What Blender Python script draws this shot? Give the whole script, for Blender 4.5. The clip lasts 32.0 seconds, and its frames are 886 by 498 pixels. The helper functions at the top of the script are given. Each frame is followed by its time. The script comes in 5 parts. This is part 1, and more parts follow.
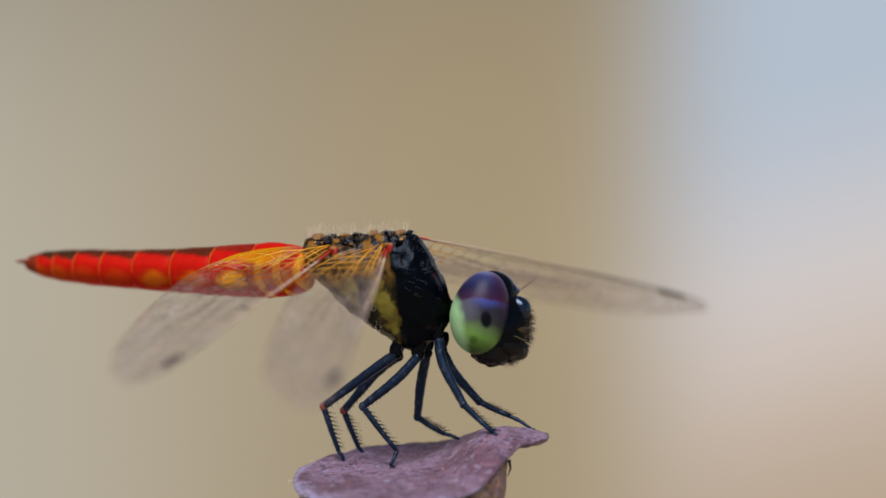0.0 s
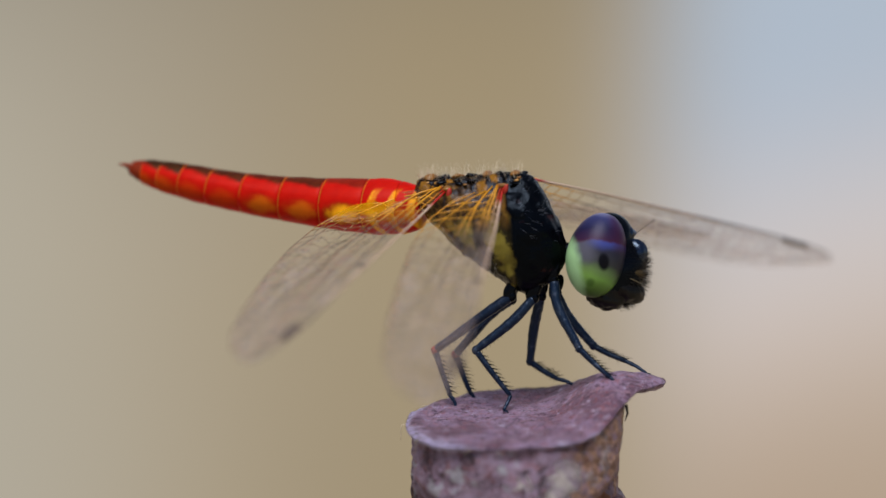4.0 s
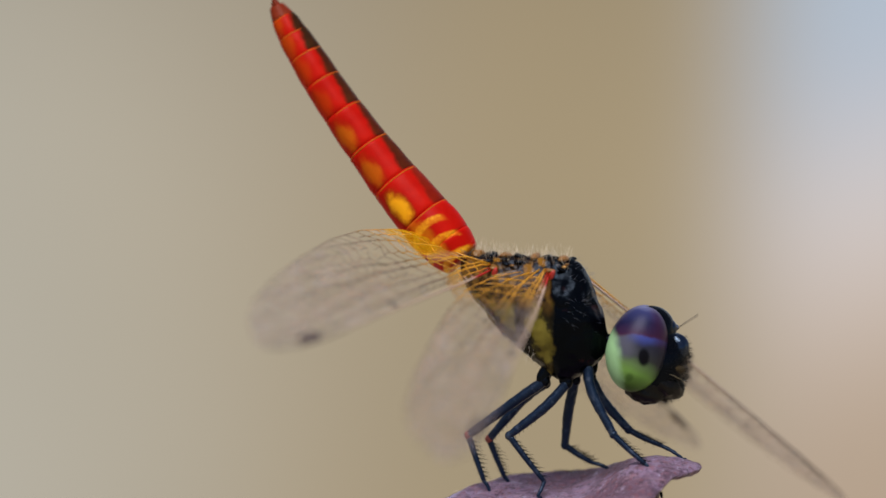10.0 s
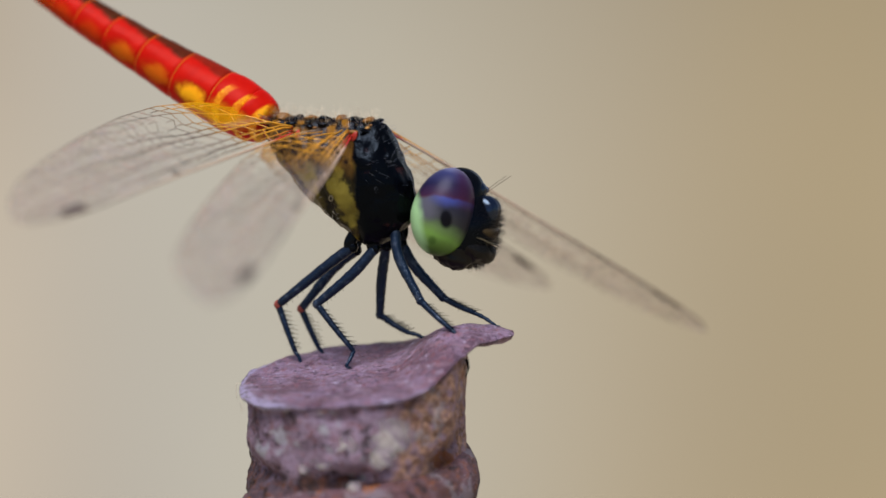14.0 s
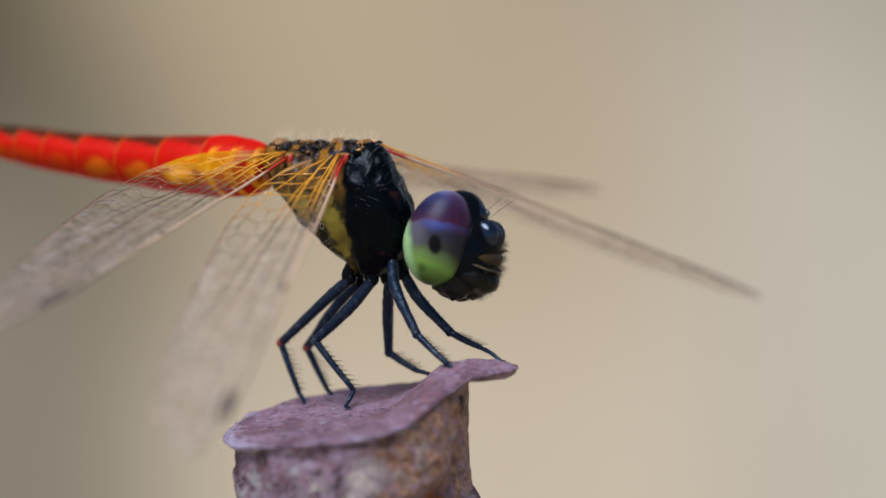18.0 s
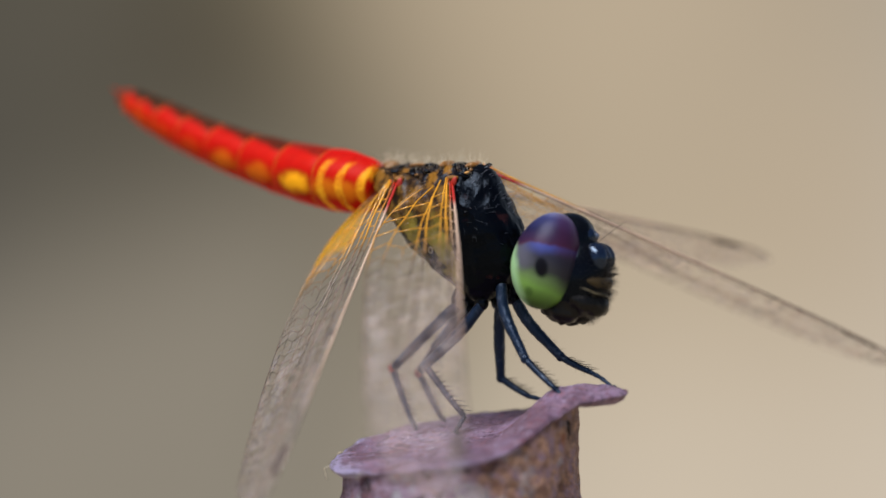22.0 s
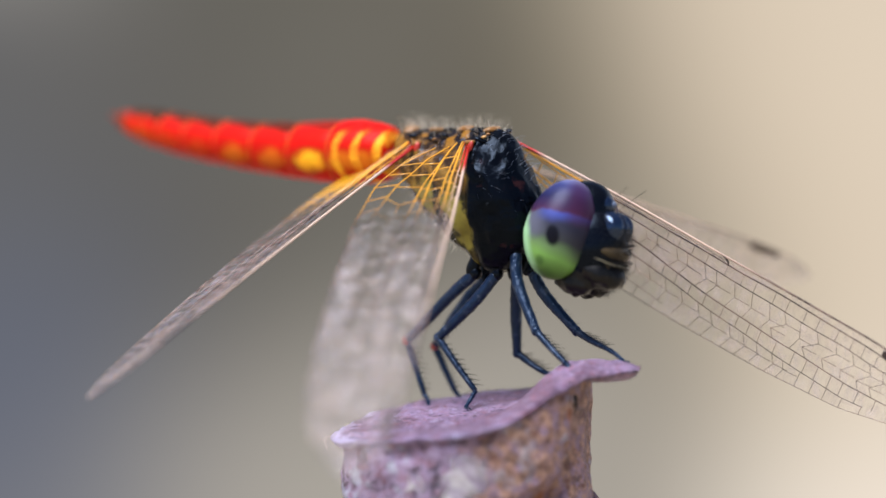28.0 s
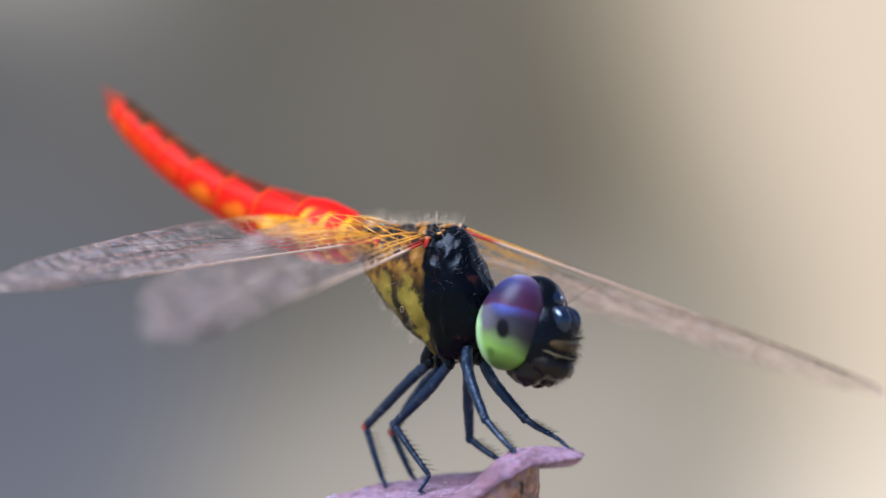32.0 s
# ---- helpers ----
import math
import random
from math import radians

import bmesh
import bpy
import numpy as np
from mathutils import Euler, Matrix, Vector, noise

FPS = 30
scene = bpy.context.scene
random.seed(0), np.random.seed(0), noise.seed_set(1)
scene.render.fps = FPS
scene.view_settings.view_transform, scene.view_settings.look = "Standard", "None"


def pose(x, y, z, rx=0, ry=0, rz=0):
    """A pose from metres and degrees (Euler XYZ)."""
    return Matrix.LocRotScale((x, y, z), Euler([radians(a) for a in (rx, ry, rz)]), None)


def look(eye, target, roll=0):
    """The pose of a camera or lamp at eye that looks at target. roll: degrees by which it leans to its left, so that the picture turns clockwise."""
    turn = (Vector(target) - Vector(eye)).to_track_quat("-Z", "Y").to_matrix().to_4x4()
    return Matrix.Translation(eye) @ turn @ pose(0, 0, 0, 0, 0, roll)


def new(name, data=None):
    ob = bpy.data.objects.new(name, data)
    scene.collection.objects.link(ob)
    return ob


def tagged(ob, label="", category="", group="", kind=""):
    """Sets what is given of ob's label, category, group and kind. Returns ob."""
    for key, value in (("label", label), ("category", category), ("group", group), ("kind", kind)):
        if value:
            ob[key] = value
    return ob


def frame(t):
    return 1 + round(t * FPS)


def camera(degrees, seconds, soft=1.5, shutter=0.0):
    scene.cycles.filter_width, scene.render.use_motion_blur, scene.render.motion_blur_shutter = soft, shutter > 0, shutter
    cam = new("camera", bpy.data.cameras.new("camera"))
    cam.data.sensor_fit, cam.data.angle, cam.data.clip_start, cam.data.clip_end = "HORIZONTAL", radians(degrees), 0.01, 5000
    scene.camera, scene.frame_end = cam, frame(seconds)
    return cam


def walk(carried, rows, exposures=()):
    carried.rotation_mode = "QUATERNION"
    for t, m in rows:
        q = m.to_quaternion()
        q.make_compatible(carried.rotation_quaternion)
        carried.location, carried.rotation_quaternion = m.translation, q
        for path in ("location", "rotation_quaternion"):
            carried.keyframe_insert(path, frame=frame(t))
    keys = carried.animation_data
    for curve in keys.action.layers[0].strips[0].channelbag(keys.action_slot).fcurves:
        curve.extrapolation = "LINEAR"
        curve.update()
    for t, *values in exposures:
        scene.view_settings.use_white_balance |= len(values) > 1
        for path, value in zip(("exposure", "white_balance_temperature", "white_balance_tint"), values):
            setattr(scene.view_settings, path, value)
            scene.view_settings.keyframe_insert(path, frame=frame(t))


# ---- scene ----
# A small dragonfly perched on the sheared end of a rusty ribbed steel bar.
# Geometry is written in millimetres and scaled to metres by MM.
MM = 0.001
TOP = 0.60            # height of the bar's end above the ground
HEADING = -10.0       # the insect's heading, degrees from +x
BODY = Vector((-0.017, -0.098, 0.0)) * MM

cam = camera(14.0, 32.0, soft=1.5)
cam.data.dof.use_dof = True
cam.data.dof.aperture_fstop = 15.0
walk(cam, [
    (0.0, pose(0.00165, -0.21837, 0.63248, 83.873, -1.961, 0.469)),
    (0.5, pose(0.00025, -0.21699, 0.63111, 83.902, -2.081, 0.250)),
    (1.0, pose(-0.00084, -0.21605, 0.63131, 84.068, -2.144, 0.018)),
    (1.5, pose(-0.00020, -0.21464, 0.63093, 84.214, -2.106, 0.007)),
    (2.0, pose(0.00063, -0.21570, 0.63139, 84.188, -2.122, 0.025)),
    (2.5, pose(-0.00039, -0.21627, 0.63141, 83.931, -2.092, 0.151)),
    (3.0, pose(-0.00090, -0.21609, 0.63142, 83.806, -2.194, 0.379)),
    (3.5, pose(-0.00235, -0.21625, 0.63163, 83.617, -2.269, 0.337)),
    (4.0, pose(-0.00607, -0.21462, 0.62977, 83.475, -2.272, 0.266)),
    (4.5, pose(-0.00650, -0.21250, 0.62883, 83.490, -2.198, 0.191)),
    (6.5, pose(-0.00937, -0.21344, 0.62717, 83.867, -1.981, -0.195)),
    (7.0, pose(-0.00834, -0.21236, 0.62918, 83.720, -1.863, 0.332)),
    (7.5, pose(-0.00503, -0.21222, 0.63237, 83.185, -1.782, 1.063)),
    (8.0, pose(-0.00317, -0.21144, 0.63512, 82.751, -1.837, 1.622)),
    (8.5, pose(-0.00142, -0.21163, 0.63856, 82.570, -1.775, 1.828)),
    (9.0, pose(-0.00150, -0.21191, 0.63874, 82.535, -1.707, 1.915)),
    (9.5, pose(-0.00091, -0.21176, 0.63900, 82.513, -1.733, 1.887)),
    (10.0, pose(-0.00226, -0.21101, 0.63851, 82.363, -1.728, 1.834)),
    (10.5, pose(-0.00347, -0.20975, 0.64020, 82.144, -1.895, 1.801)),
    (11.0, pose(-0.00251, -0.20932, 0.63997, 82.024, -1.982, 1.897)),
    (11.5, pose(-0.00163, -0.21049, 0.63939, 82.151, -1.985, 2.147)),
    (12.0, pose(0.00184, -0.21118, 0.63793, 82.369, -1.718, 2.323)),
    (12.5, pose(0.00630, -0.21059, 0.63425, 82.502, -1.652, 2.677)),
    (13.0, pose(0.01047, -0.20696, 0.63231, 82.689, -1.320, 3.560)),
    (13.5, pose(0.02119, -0.20552, 0.62866, 82.484, -0.783, 5.088)),
    (14.0, pose(0.02829, -0.20283, 0.63000, 82.353, -0.360, 7.081)),
    (14.5, pose(0.03464, -0.20229, 0.62901, 82.168, -0.160, 9.009)),
    (15.0, pose(0.04093, -0.19869, 0.63091, 82.007, 0.200, 11.073)),
    (15.5, pose(0.04458, -0.19446, 0.63192, 82.384, 0.467, 13.125)),
    (17.5, pose(0.05951, -0.18239, 0.62422, 84.719, 1.984, 17.672)),
    (18.0, pose(0.06409, -0.18059, 0.62020, 85.185, 1.870, 18.478)),
    (18.5, pose(0.07121, -0.17818, 0.61874, 85.697, 2.018, 18.805)),
    (19.0, pose(0.06854, -0.17941, 0.61701, 85.889, 2.168, 19.214)),
    (19.5, pose(0.06716, -0.17811, 0.61851, 85.763, 2.105, 19.896)),
    (20.0, pose(0.06911, -0.17782, 0.61983, 85.635, 2.205, 20.701)),
    (20.5, pose(0.07117, -0.17675, 0.61898, 85.794, 2.325, 21.766)),
    (21.0, pose(0.07249, -0.17524, 0.61852, 86.030, 2.469, 22.343)),
    (21.5, pose(0.07316, -0.17527, 0.61796, 86.117, 2.473, 22.804)),
    (22.0, pose(0.07200, -0.17499, 0.61842, 86.104, 2.442, 23.028)),
    (22.5, pose(0.07265, -0.17449, 0.61827, 85.996, 2.430, 23.043)),
    (23.0, pose(0.07423, -0.17525, 0.61980, 85.880, 2.315, 23.008)),
    (23.5, pose(0.07369, -0.17541, 0.62041, 85.496, 2.193, 23.011)),
    (24.0, pose(0.07590, -0.17451, 0.62076, 85.160, 2.155, 23.217)),
    (24.5, pose(0.07385, -0.17381, 0.62336, 84.737, 2.095, 23.397)),
    (25.0, pose(0.07529, -0.17358, 0.62352, 84.661, 2.007, 23.617)),
    (25.5, pose(0.07909, -0.17103, 0.62184, 84.782, 1.675, 24.076)),
    (27.5, pose(0.08353, -0.16552, 0.61382, 86.887, 0.961, 27.713)),
    (28.0, pose(0.08253, -0.16263, 0.61136, 87.659, 1.079, 27.969)),
    (28.5, pose(0.08308, -0.16231, 0.61001, 88.395, 1.034, 28.030)),
    (29.0, pose(0.08541, -0.16481, 0.61014, 89.266, 0.927, 28.154)),
    (29.5, pose(0.08819, -0.16576, 0.60889, 89.666, 0.734, 28.205)),
    (30.0, pose(0.08761, -0.16697, 0.61110, 89.564, 0.911, 28.203)),
    (30.5, pose(0.08618, -0.16679, 0.61001, 88.979, 0.937, 28.208)),
    (31.0, pose(0.08616, -0.16665, 0.61274, 88.346, 1.110, 28.328)),
    (31.5, pose(0.08795, -0.16677, 0.61376, 88.065, 1.211, 28.611)),
    (32.0, pose(0.09169, -0.16755, 0.61523, 88.039, 1.245, 28.952)),
], exposures=[(0, -0.06, 6500, 10), (3, -0.13, 6500, 10), (12, -0.04, 6500, 10), (13, 0.03, 6500, 10), (14, 0.09, 6500, 10), (15.5, 0.08, 6500, 10), (18, 0.14, 6450, 10), (22, 0.20, 6420, 10), (25.5, 0.17, 6200, 11), (27.5, 0.65, 5950, 12), (28, 0.87, 5900, 12), (29, 1.16, 5800, 13), (30, 1.10, 5780, 13), (31, 1.02, 5780, 13), (32, 1.02, 5780, 13)])

# ---- world and light ----
world = bpy.data.worlds.new("world")
scene.world = world
world.use_nodes = True
wn = world.node_tree.nodes
sky = wn.new("ShaderNodeTexSky")
sky.sky_type = "NISHITA"
sky.sun_disc = False
sky.sun_elevation = radians(65)
sky.sun_rotation = radians(193)
wn["Background"].inputs["Strength"].default_value = 0.075
world.node_tree.links.new(sky.outputs["Color"], wn["Background"].inputs["Color"])

sun = new("sun", bpy.data.lights.new("sun", "SUN"))
sun.data.energy = 3.9
sun.data.angle = radians(40)
sun.data.color = (1.0, 0.95, 0.88)
sun.matrix_world = look((-0.2, -0.85, 1.9 + TOP), (0, 0, TOP))


# ---- materials ----
class Mat:
    """A small builder for node materials."""

    def __init__(self, name):
        self.m = bpy.data.materials.new(name)
        self.m.use_nodes = True
        self.t = self.m.node_tree
        self.b = self.t.nodes["Principled BSDF"]

    def node(self, kind, **values):
        n = self.t.nodes.new(kind)
        for key, value in values.items():
            n.inputs[key].default_value = value
        return n

    def link(self, a, b):
        self.t.links.new(a, b)
        return self

    def coord(self):
        return self.node("ShaderNodeTexCoord").outputs["Object"]

    def axes(self):
        s = self.node("ShaderNodeSeparateXYZ")
        self.link(self.coord(), s.inputs[0])
        return s.outputs

    def math(self, op, a, b=0.0, c=None):
        n = self.t.nodes.new("ShaderNodeMath")
        n.operation = op
        for k, v in enumerate((a, b, c)):
            if v is None:
                continue
            if isinstance(v, (int, float)):
                n.inputs[k].default_value = v
            else:
                self.link(v, n.inputs[k])
        return n.outputs[0]

    def noise(self, scale, detail=4.0, rough=0.6):
        n = self.node("ShaderNodeTexNoise", Scale=scale, Detail=detail, Roughness=rough)
        self.link(self.coord(), n.inputs["Vector"])
        return n.outputs["Fac"]

    def step(self, value, lo, hi):
        n = self.t.nodes.new("ShaderNodeMapRange")
        n.interpolation_type = "SMOOTHSTEP"
        n.inputs["From Min"].default_value = lo
        n.inputs["From Max"].default_value = hi
        self.link(value, n.inputs["Value"])
        return n.outputs[0]

    def mix(self, fac, a, b):
        n = self.t.nodes.new("ShaderNodeMix")
        n.data_type = "RGBA"
        for value, socket in ((fac, n.inputs[0]), (a, n.inputs[6]), (b, n.inputs[7])):
            if isinstance(value, (int, float)):
                socket.default_value = value
            elif isinstance(value, tuple):
                socket.default_value = (*value, 1.0)
            else:
                self.link(value, socket)
        return n.outputs[2]

    def ramp(self, fac, stops, smooth=True):
        n = self.t.nodes.new("ShaderNodeValToRGB")
        n.color_ramp.interpolation = "B_SPLINE" if smooth else "LINEAR"
        e = n.color_ramp.elements
        while len(e) < len(stops):
            e.new(0.5)
        for el, (p, c) in zip(e, stops):
            el.position, el.color = p, (*c, 1.0)
        self.link(fac, n.inputs[0])
        return n.outputs[0]

    def bump(self, height, strength=0.3, distance=0.0001):
        n = self.node("ShaderNodeBump", Strength=strength, Distance=distance)
        self.link(height, n.inputs["Height"])
        self.link(n.outputs[0], self.b.inputs["Normal"])

    def set(self, color=None, rough=0.5, metal=0.0, spec=0.5, coat=0.0):
        if color is not None:
            if isinstance(color, tuple):
                self.b.inputs["Base Color"].default_value = (*color, 1.0)
            else:
                self.link(color, self.b.inputs["Base Color"])
        if isinstance(rough, (int, float)):
            self.b.inputs["Roughness"].default_value = rough
        else:
            self.link(rough, self.b.inputs["Roughness"])
        self.b.inputs["Metallic"].default_value = metal
        self.b.inputs["Specular IOR Level"].default_value = spec
        self.b.inputs["Coat Weight"].default_value = coat
        return self.m


def rust_material(name, low, high, rose, pits, spots, edge=0.42):
    """Rusted steel: two body tones, rosy grains, dark pits and pale worn specks."""
    m = Mat(name)
    broad, fine, grit = m.noise(380, 5), m.noise(2400, 6, 0.7), m.noise(6500, 4, 0.7)
    c = m.mix(m.step(broad, edge, edge + 0.16), low, high)
    c = m.mix(m.math("MULTIPLY", m.step(fine, 0.50, 0.62), 0.75), c, rose)
    c = m.mix(m.math("MULTIPLY", m.step(m.noise(1150, 5, 0.65), 0.55, 0.63), pits), c, (0.022, 0.013, 0.017))
    c = m.mix(m.math("MULTIPLY", m.step(grit, 0.56, 0.66), 0.55), c, (0.60, 0.50, 0.64))
    c = m.mix(m.math("MULTIPLY", m.step(m.noise(4700, 3), 0.57, 0.64), 0.6), c, (0.05, 0.025, 0.035))
    c = m.mix(m.math("MULTIPLY", m.step(m.noise(520, 5, 0.6), 0.56, 0.61), spots), c, m.mix(m.noise(900), (0.42, 0.42, 0.60), (0.66, 0.63, 0.66)))
    m.bump(m.math("ADD", m.math("ADD", fine, m.math("MULTIPLY", grit, 0.5)), m.math("MULTIPLY", broad, 1.5)), 1.0, 0.0005)
    return m, c, broad, fine


def shaft_material():
    m, c, broad, fine = rust_material("bar_rust", (0.17, 0.100, 0.145), (0.48, 0.35, 0.52), (0.36, 0.15, 0.17), 0.85, 0.9, 0.36)
    x, y, z = m.axes()
    # orange rust on one flank, broken by dark and violet grains
    side = m.step(m.math("ADD", x, m.math("MULTIPLY", m.math("SUBTRACT", broad, 0.5), 0.005)), 0.0022, 0.0036)
    ochre = m.mix(m.step(fine, 0.40, 0.62), (0.28, 0.13, 0.085), (0.72, 0.43, 0.29))
    c = m.mix(m.math("MULTIPLY", side, m.math("ADD", 0.35, m.math("MULTIPLY", m.step(m.noise(1700, 4), 0.40, 0.58), 0.6))), c, ochre)
    # small bright blooms of fresh rust
    c = m.mix(m.math("MULTIPLY", m.step(m.noise(330, 3), 0.64, 0.69), 0.8), c, (0.50, 0.15, 0.030))
    # shade of the hollows above the first rib, painted in with rusty grains
    hollow_shade = m.math("ADD", z, m.math("MULTIPLY", m.math("SUBTRACT", broad, 0.5), 0.004))
    hollow_shade = m.math("MULTIPLY", m.step(hollow_shade, TOP - 0.0088, TOP - 0.0098), m.step(hollow_shade, TOP - 0.0122, TOP - 0.0112))
    c = m.mix(m.math("MULTIPLY", hollow_shade, 0.75), c, m.mix(m.step(fine, 0.45, 0.62), (0.030, 0.014, 0.012), (0.22, 0.075, 0.025)))
    return m.set(c, 0.6, 0.0, 0.4)


def cut_material():
    m, c, broad, fine = rust_material("cut_rust", (0.23, 0.125, 0.195), (0.42, 0.285, 0.46), (0.38, 0.135, 0.165), 0.25, 0.0)
    x, y, z = m.axes()
    r = m.math("SQRT", m.math("ADD", m.math("MULTIPLY", x, x), m.math("MULTIPLY", y, y)))
    r = m.math("ADD", r, m.math("MULTIPLY", m.math("SUBTRACT", broad, 0.5), 0.0014))
    c = m.mix(m.math("MULTIPLY", m.math("MULTIPLY", m.step(r, 0.0062, 0.0067), m.step(x, 0.0056, 0.0046)), 0.9), c, m.mix(fine, (0.50, 0.43, 0.74), (0.74, 0.68, 0.98)))
    lines = m.node("ShaderNodeTexNoise", Scale=1.0, Detail=4.0)
    stretch = m.node("ShaderNodeMapping", Scale=(700.0, 5200.0, 700.0))
    stretch.inputs["Rotation"].default_value = (0, 0, 0.5)
    m.link(m.coord(), stretch.inputs[0]).link(stretch.outputs[0], lines.inputs["Vector"])
    c = m.mix(m.math("MULTIPLY", m.step(lines.outputs["Fac"], 0.58, 0.66), 0.5), c, (0.58, 0.36, 0.44))
    c = m.mix(m.math("MULTIPLY", m.step(lines.outputs["Fac"], 0.42, 0.34), 0.6), c, (0.10, 0.045, 0.075))
    c = m.mix(m.math("MULTIPLY", m.step(m.noise(1900, 5, 0.75), 0.54, 0.61), 0.75), c, (0.095, 0.05, 0.085))
    c = m.mix(m.math("MULTIPLY", m.step(m.noise(1500, 5, 0.75), 0.58, 0.64), 0.7), c, (0.66, 0.58, 0.80))
    m.b.inputs["Specular Tint"].default_value = (0.80, 0.76, 1.0, 1.0)
    return m.set(c, 0.46, 0.0, 0.9)


def rib_material():
    m, c, broad, fine = rust_material("rib_rust", (0.15, 0.070, 0.075), (0.24, 0.13, 0.17), (0.34, 0.12, 0.06), 0.8, 0.35)
    c = m.mix(m.math("MULTIPLY", m.step(m.noise(420, 3), 0.60, 0.66), 0.9), c, (0.55, 0.17, 0.03))
    return m.set(c, 0.65, 0.0, 0.35)


bar_rust, cut_rust, rib_rust = shaft_material(), cut_material(), rib_material()


def chitin(name, color, rough=0.3, grain=4000, spec=0.5, tint=None):
    m = Mat(name)
    c = m.mix(m.noise(grain, 3), color, tuple(min(1, v * 2.2 + 0.002) for v in color))
    m.bump(m.math("ADD", m.noise(grain * 2, 3), m.noise(grain / 3, 3)), 0.35, 0.00004)
    if tint:
        m.b.inputs["Specular Tint"].default_value = (*tint, 1.0)
    return m.set(c, rough, 0.0, spec)


SKYISH = (0.50, 0.68, 1.0)
black = chitin("black_chitin", (0.0006, 0.0006, 0.0009), 0.2, spec=0.2, tint=SKYISH)
leg_red = chitin("red_knee", (0.19, 0.034, 0.026), 0.4)
dull_black = chitin("mouth_chitin", (0.002, 0.0015, 0.0012), 0.3, spec=0.25)
face_brown = chitin("face_brown", (0.030, 0.020, 0.008), 0.28, 2500, 0.3)
pale_chitin = chitin("pale_chitin", (0.085, 0.070, 0.040), 0.4)
blue_gloss = chitin("blue_black_gloss", (0.0015, 0.003, 0.009), 0.17, 1500, 0.9, SKYISH)
tan_hair = Mat("tan_hair").set((0.80, 0.70, 0.56), 0.5)
grey_hair = Mat("grey_hair").set((0.20, 0.22, 0.28), 0.35)
dark_hair = Mat("dark_hair").set((0.012, 0.010, 0.010), 0.5)


def leg_material():
    """Blue-black cuticle; pale grey highlights are painted in as random patches."""
    m = Mat("leg_chitin")
    c = m.mix(m.noise(1600, 4), (0.002, 0.006, 0.018), (0.008, 0.018, 0.046))
    c = m.mix(m.math("MULTIPLY", m.step(m.noise(2300, 4), 0.54, 0.68), 0.5), c, (0.075, 0.095, 0.14))
    m.bump(m.math("ADD", m.noise(5200, 3), m.math("MULTIPLY", m.noise(1500, 3), 2.0)), 0.7, 0.00007)
    m.b.inputs["Specular Tint"].default_value = (*SKYISH, 1.0)
    return m.set(c, 0.3, 0.0, 0.5)


leg_black = leg_material()


def thorax_material():
    m = Mat("thorax_cuticle")
    x, y, z = m.axes()
    n = m.math("MULTIPLY", m.math("SUBTRACT", m.noise(620, 4, 0.6), 0.5), 0.0026)
    # olive flanks broken by uneven dark marks, a black front and an amber-brown back
    olive = m.mix(m.noise(900, 4), (0.115, 0.090, 0.014), (0.29, 0.235, 0.040))
    olive = m.mix(m.math("MULTIPLY", m.step(m.noise(520, 3), 0.54, 0.64), 0.7), olive, (0.035, 0.024, 0.012))
    slant = m.math("ADD", m.math("ADD", x, m.math("MULTIPLY", z, 0.42)), n)
    for centre, half in ((-0.00235, 0.00034), (-0.00055, 0.00042), (0.0012, 0.0003)):
        d = m.math("ABSOLUTE", m.math("SUBTRACT", slant, centre))
        olive = m.mix(m.math("MULTIPLY", m.step(d, half * 1.7, half * 0.7), 0.93), olive, (0.008, 0.006, 0.005))
    back = m.math("ADD", z, n)
    olive = m.mix(m.step(back, 0.0062, 0.0082), olive, m.mix(m.step(m.noise(1000, 5), 0.40, 0.60), (0.030, 0.016, 0.007), (0.25, 0.125, 0.022)))
    olive = m.mix(m.step(back, 0.0086, 0.0096), olive, m.mix(m.step(m.noise(1300, 4), 0.50, 0.60), (0.008, 0.005, 0.004), (0.22, 0.10, 0.012)))
    front = m.math("ADD", m.math("ADD", x, m.math("MULTIPLY", z, 0.05)), m.math("MULTIPLY", n, 0.5))
    c = m.mix(m.step(front, -0.00120, -0.00085), olive, m.mix(m.step(m.noise(800, 4), 0.60, 0.72), (0.0008, 0.0008, 0.0008), (0.022, 0.007, 0.006)))
    low = m.math("ADD", m.math("ADD", z, m.math("MULTIPLY", x, 0.75)), n)
    c = m.mix(m.step(low, 0.0019, 0.0012), c, m.mix(m.step(m.noise(700, 3), 0.56, 0.64), (0.004, 0.0035, 0.004), (0.10, 0.085, 0.030)))
    m.bump(m.math("ADD", m.noise(2500, 5), m.math("MULTIPLY", m.noise(700, 3), 2.0)), 0.4, 0.00015)
    m.b.inputs["Specular Tint"].default_value = (*SKYISH, 1.0)
    return m.set(c, 0.21, 0.0, 0.15)


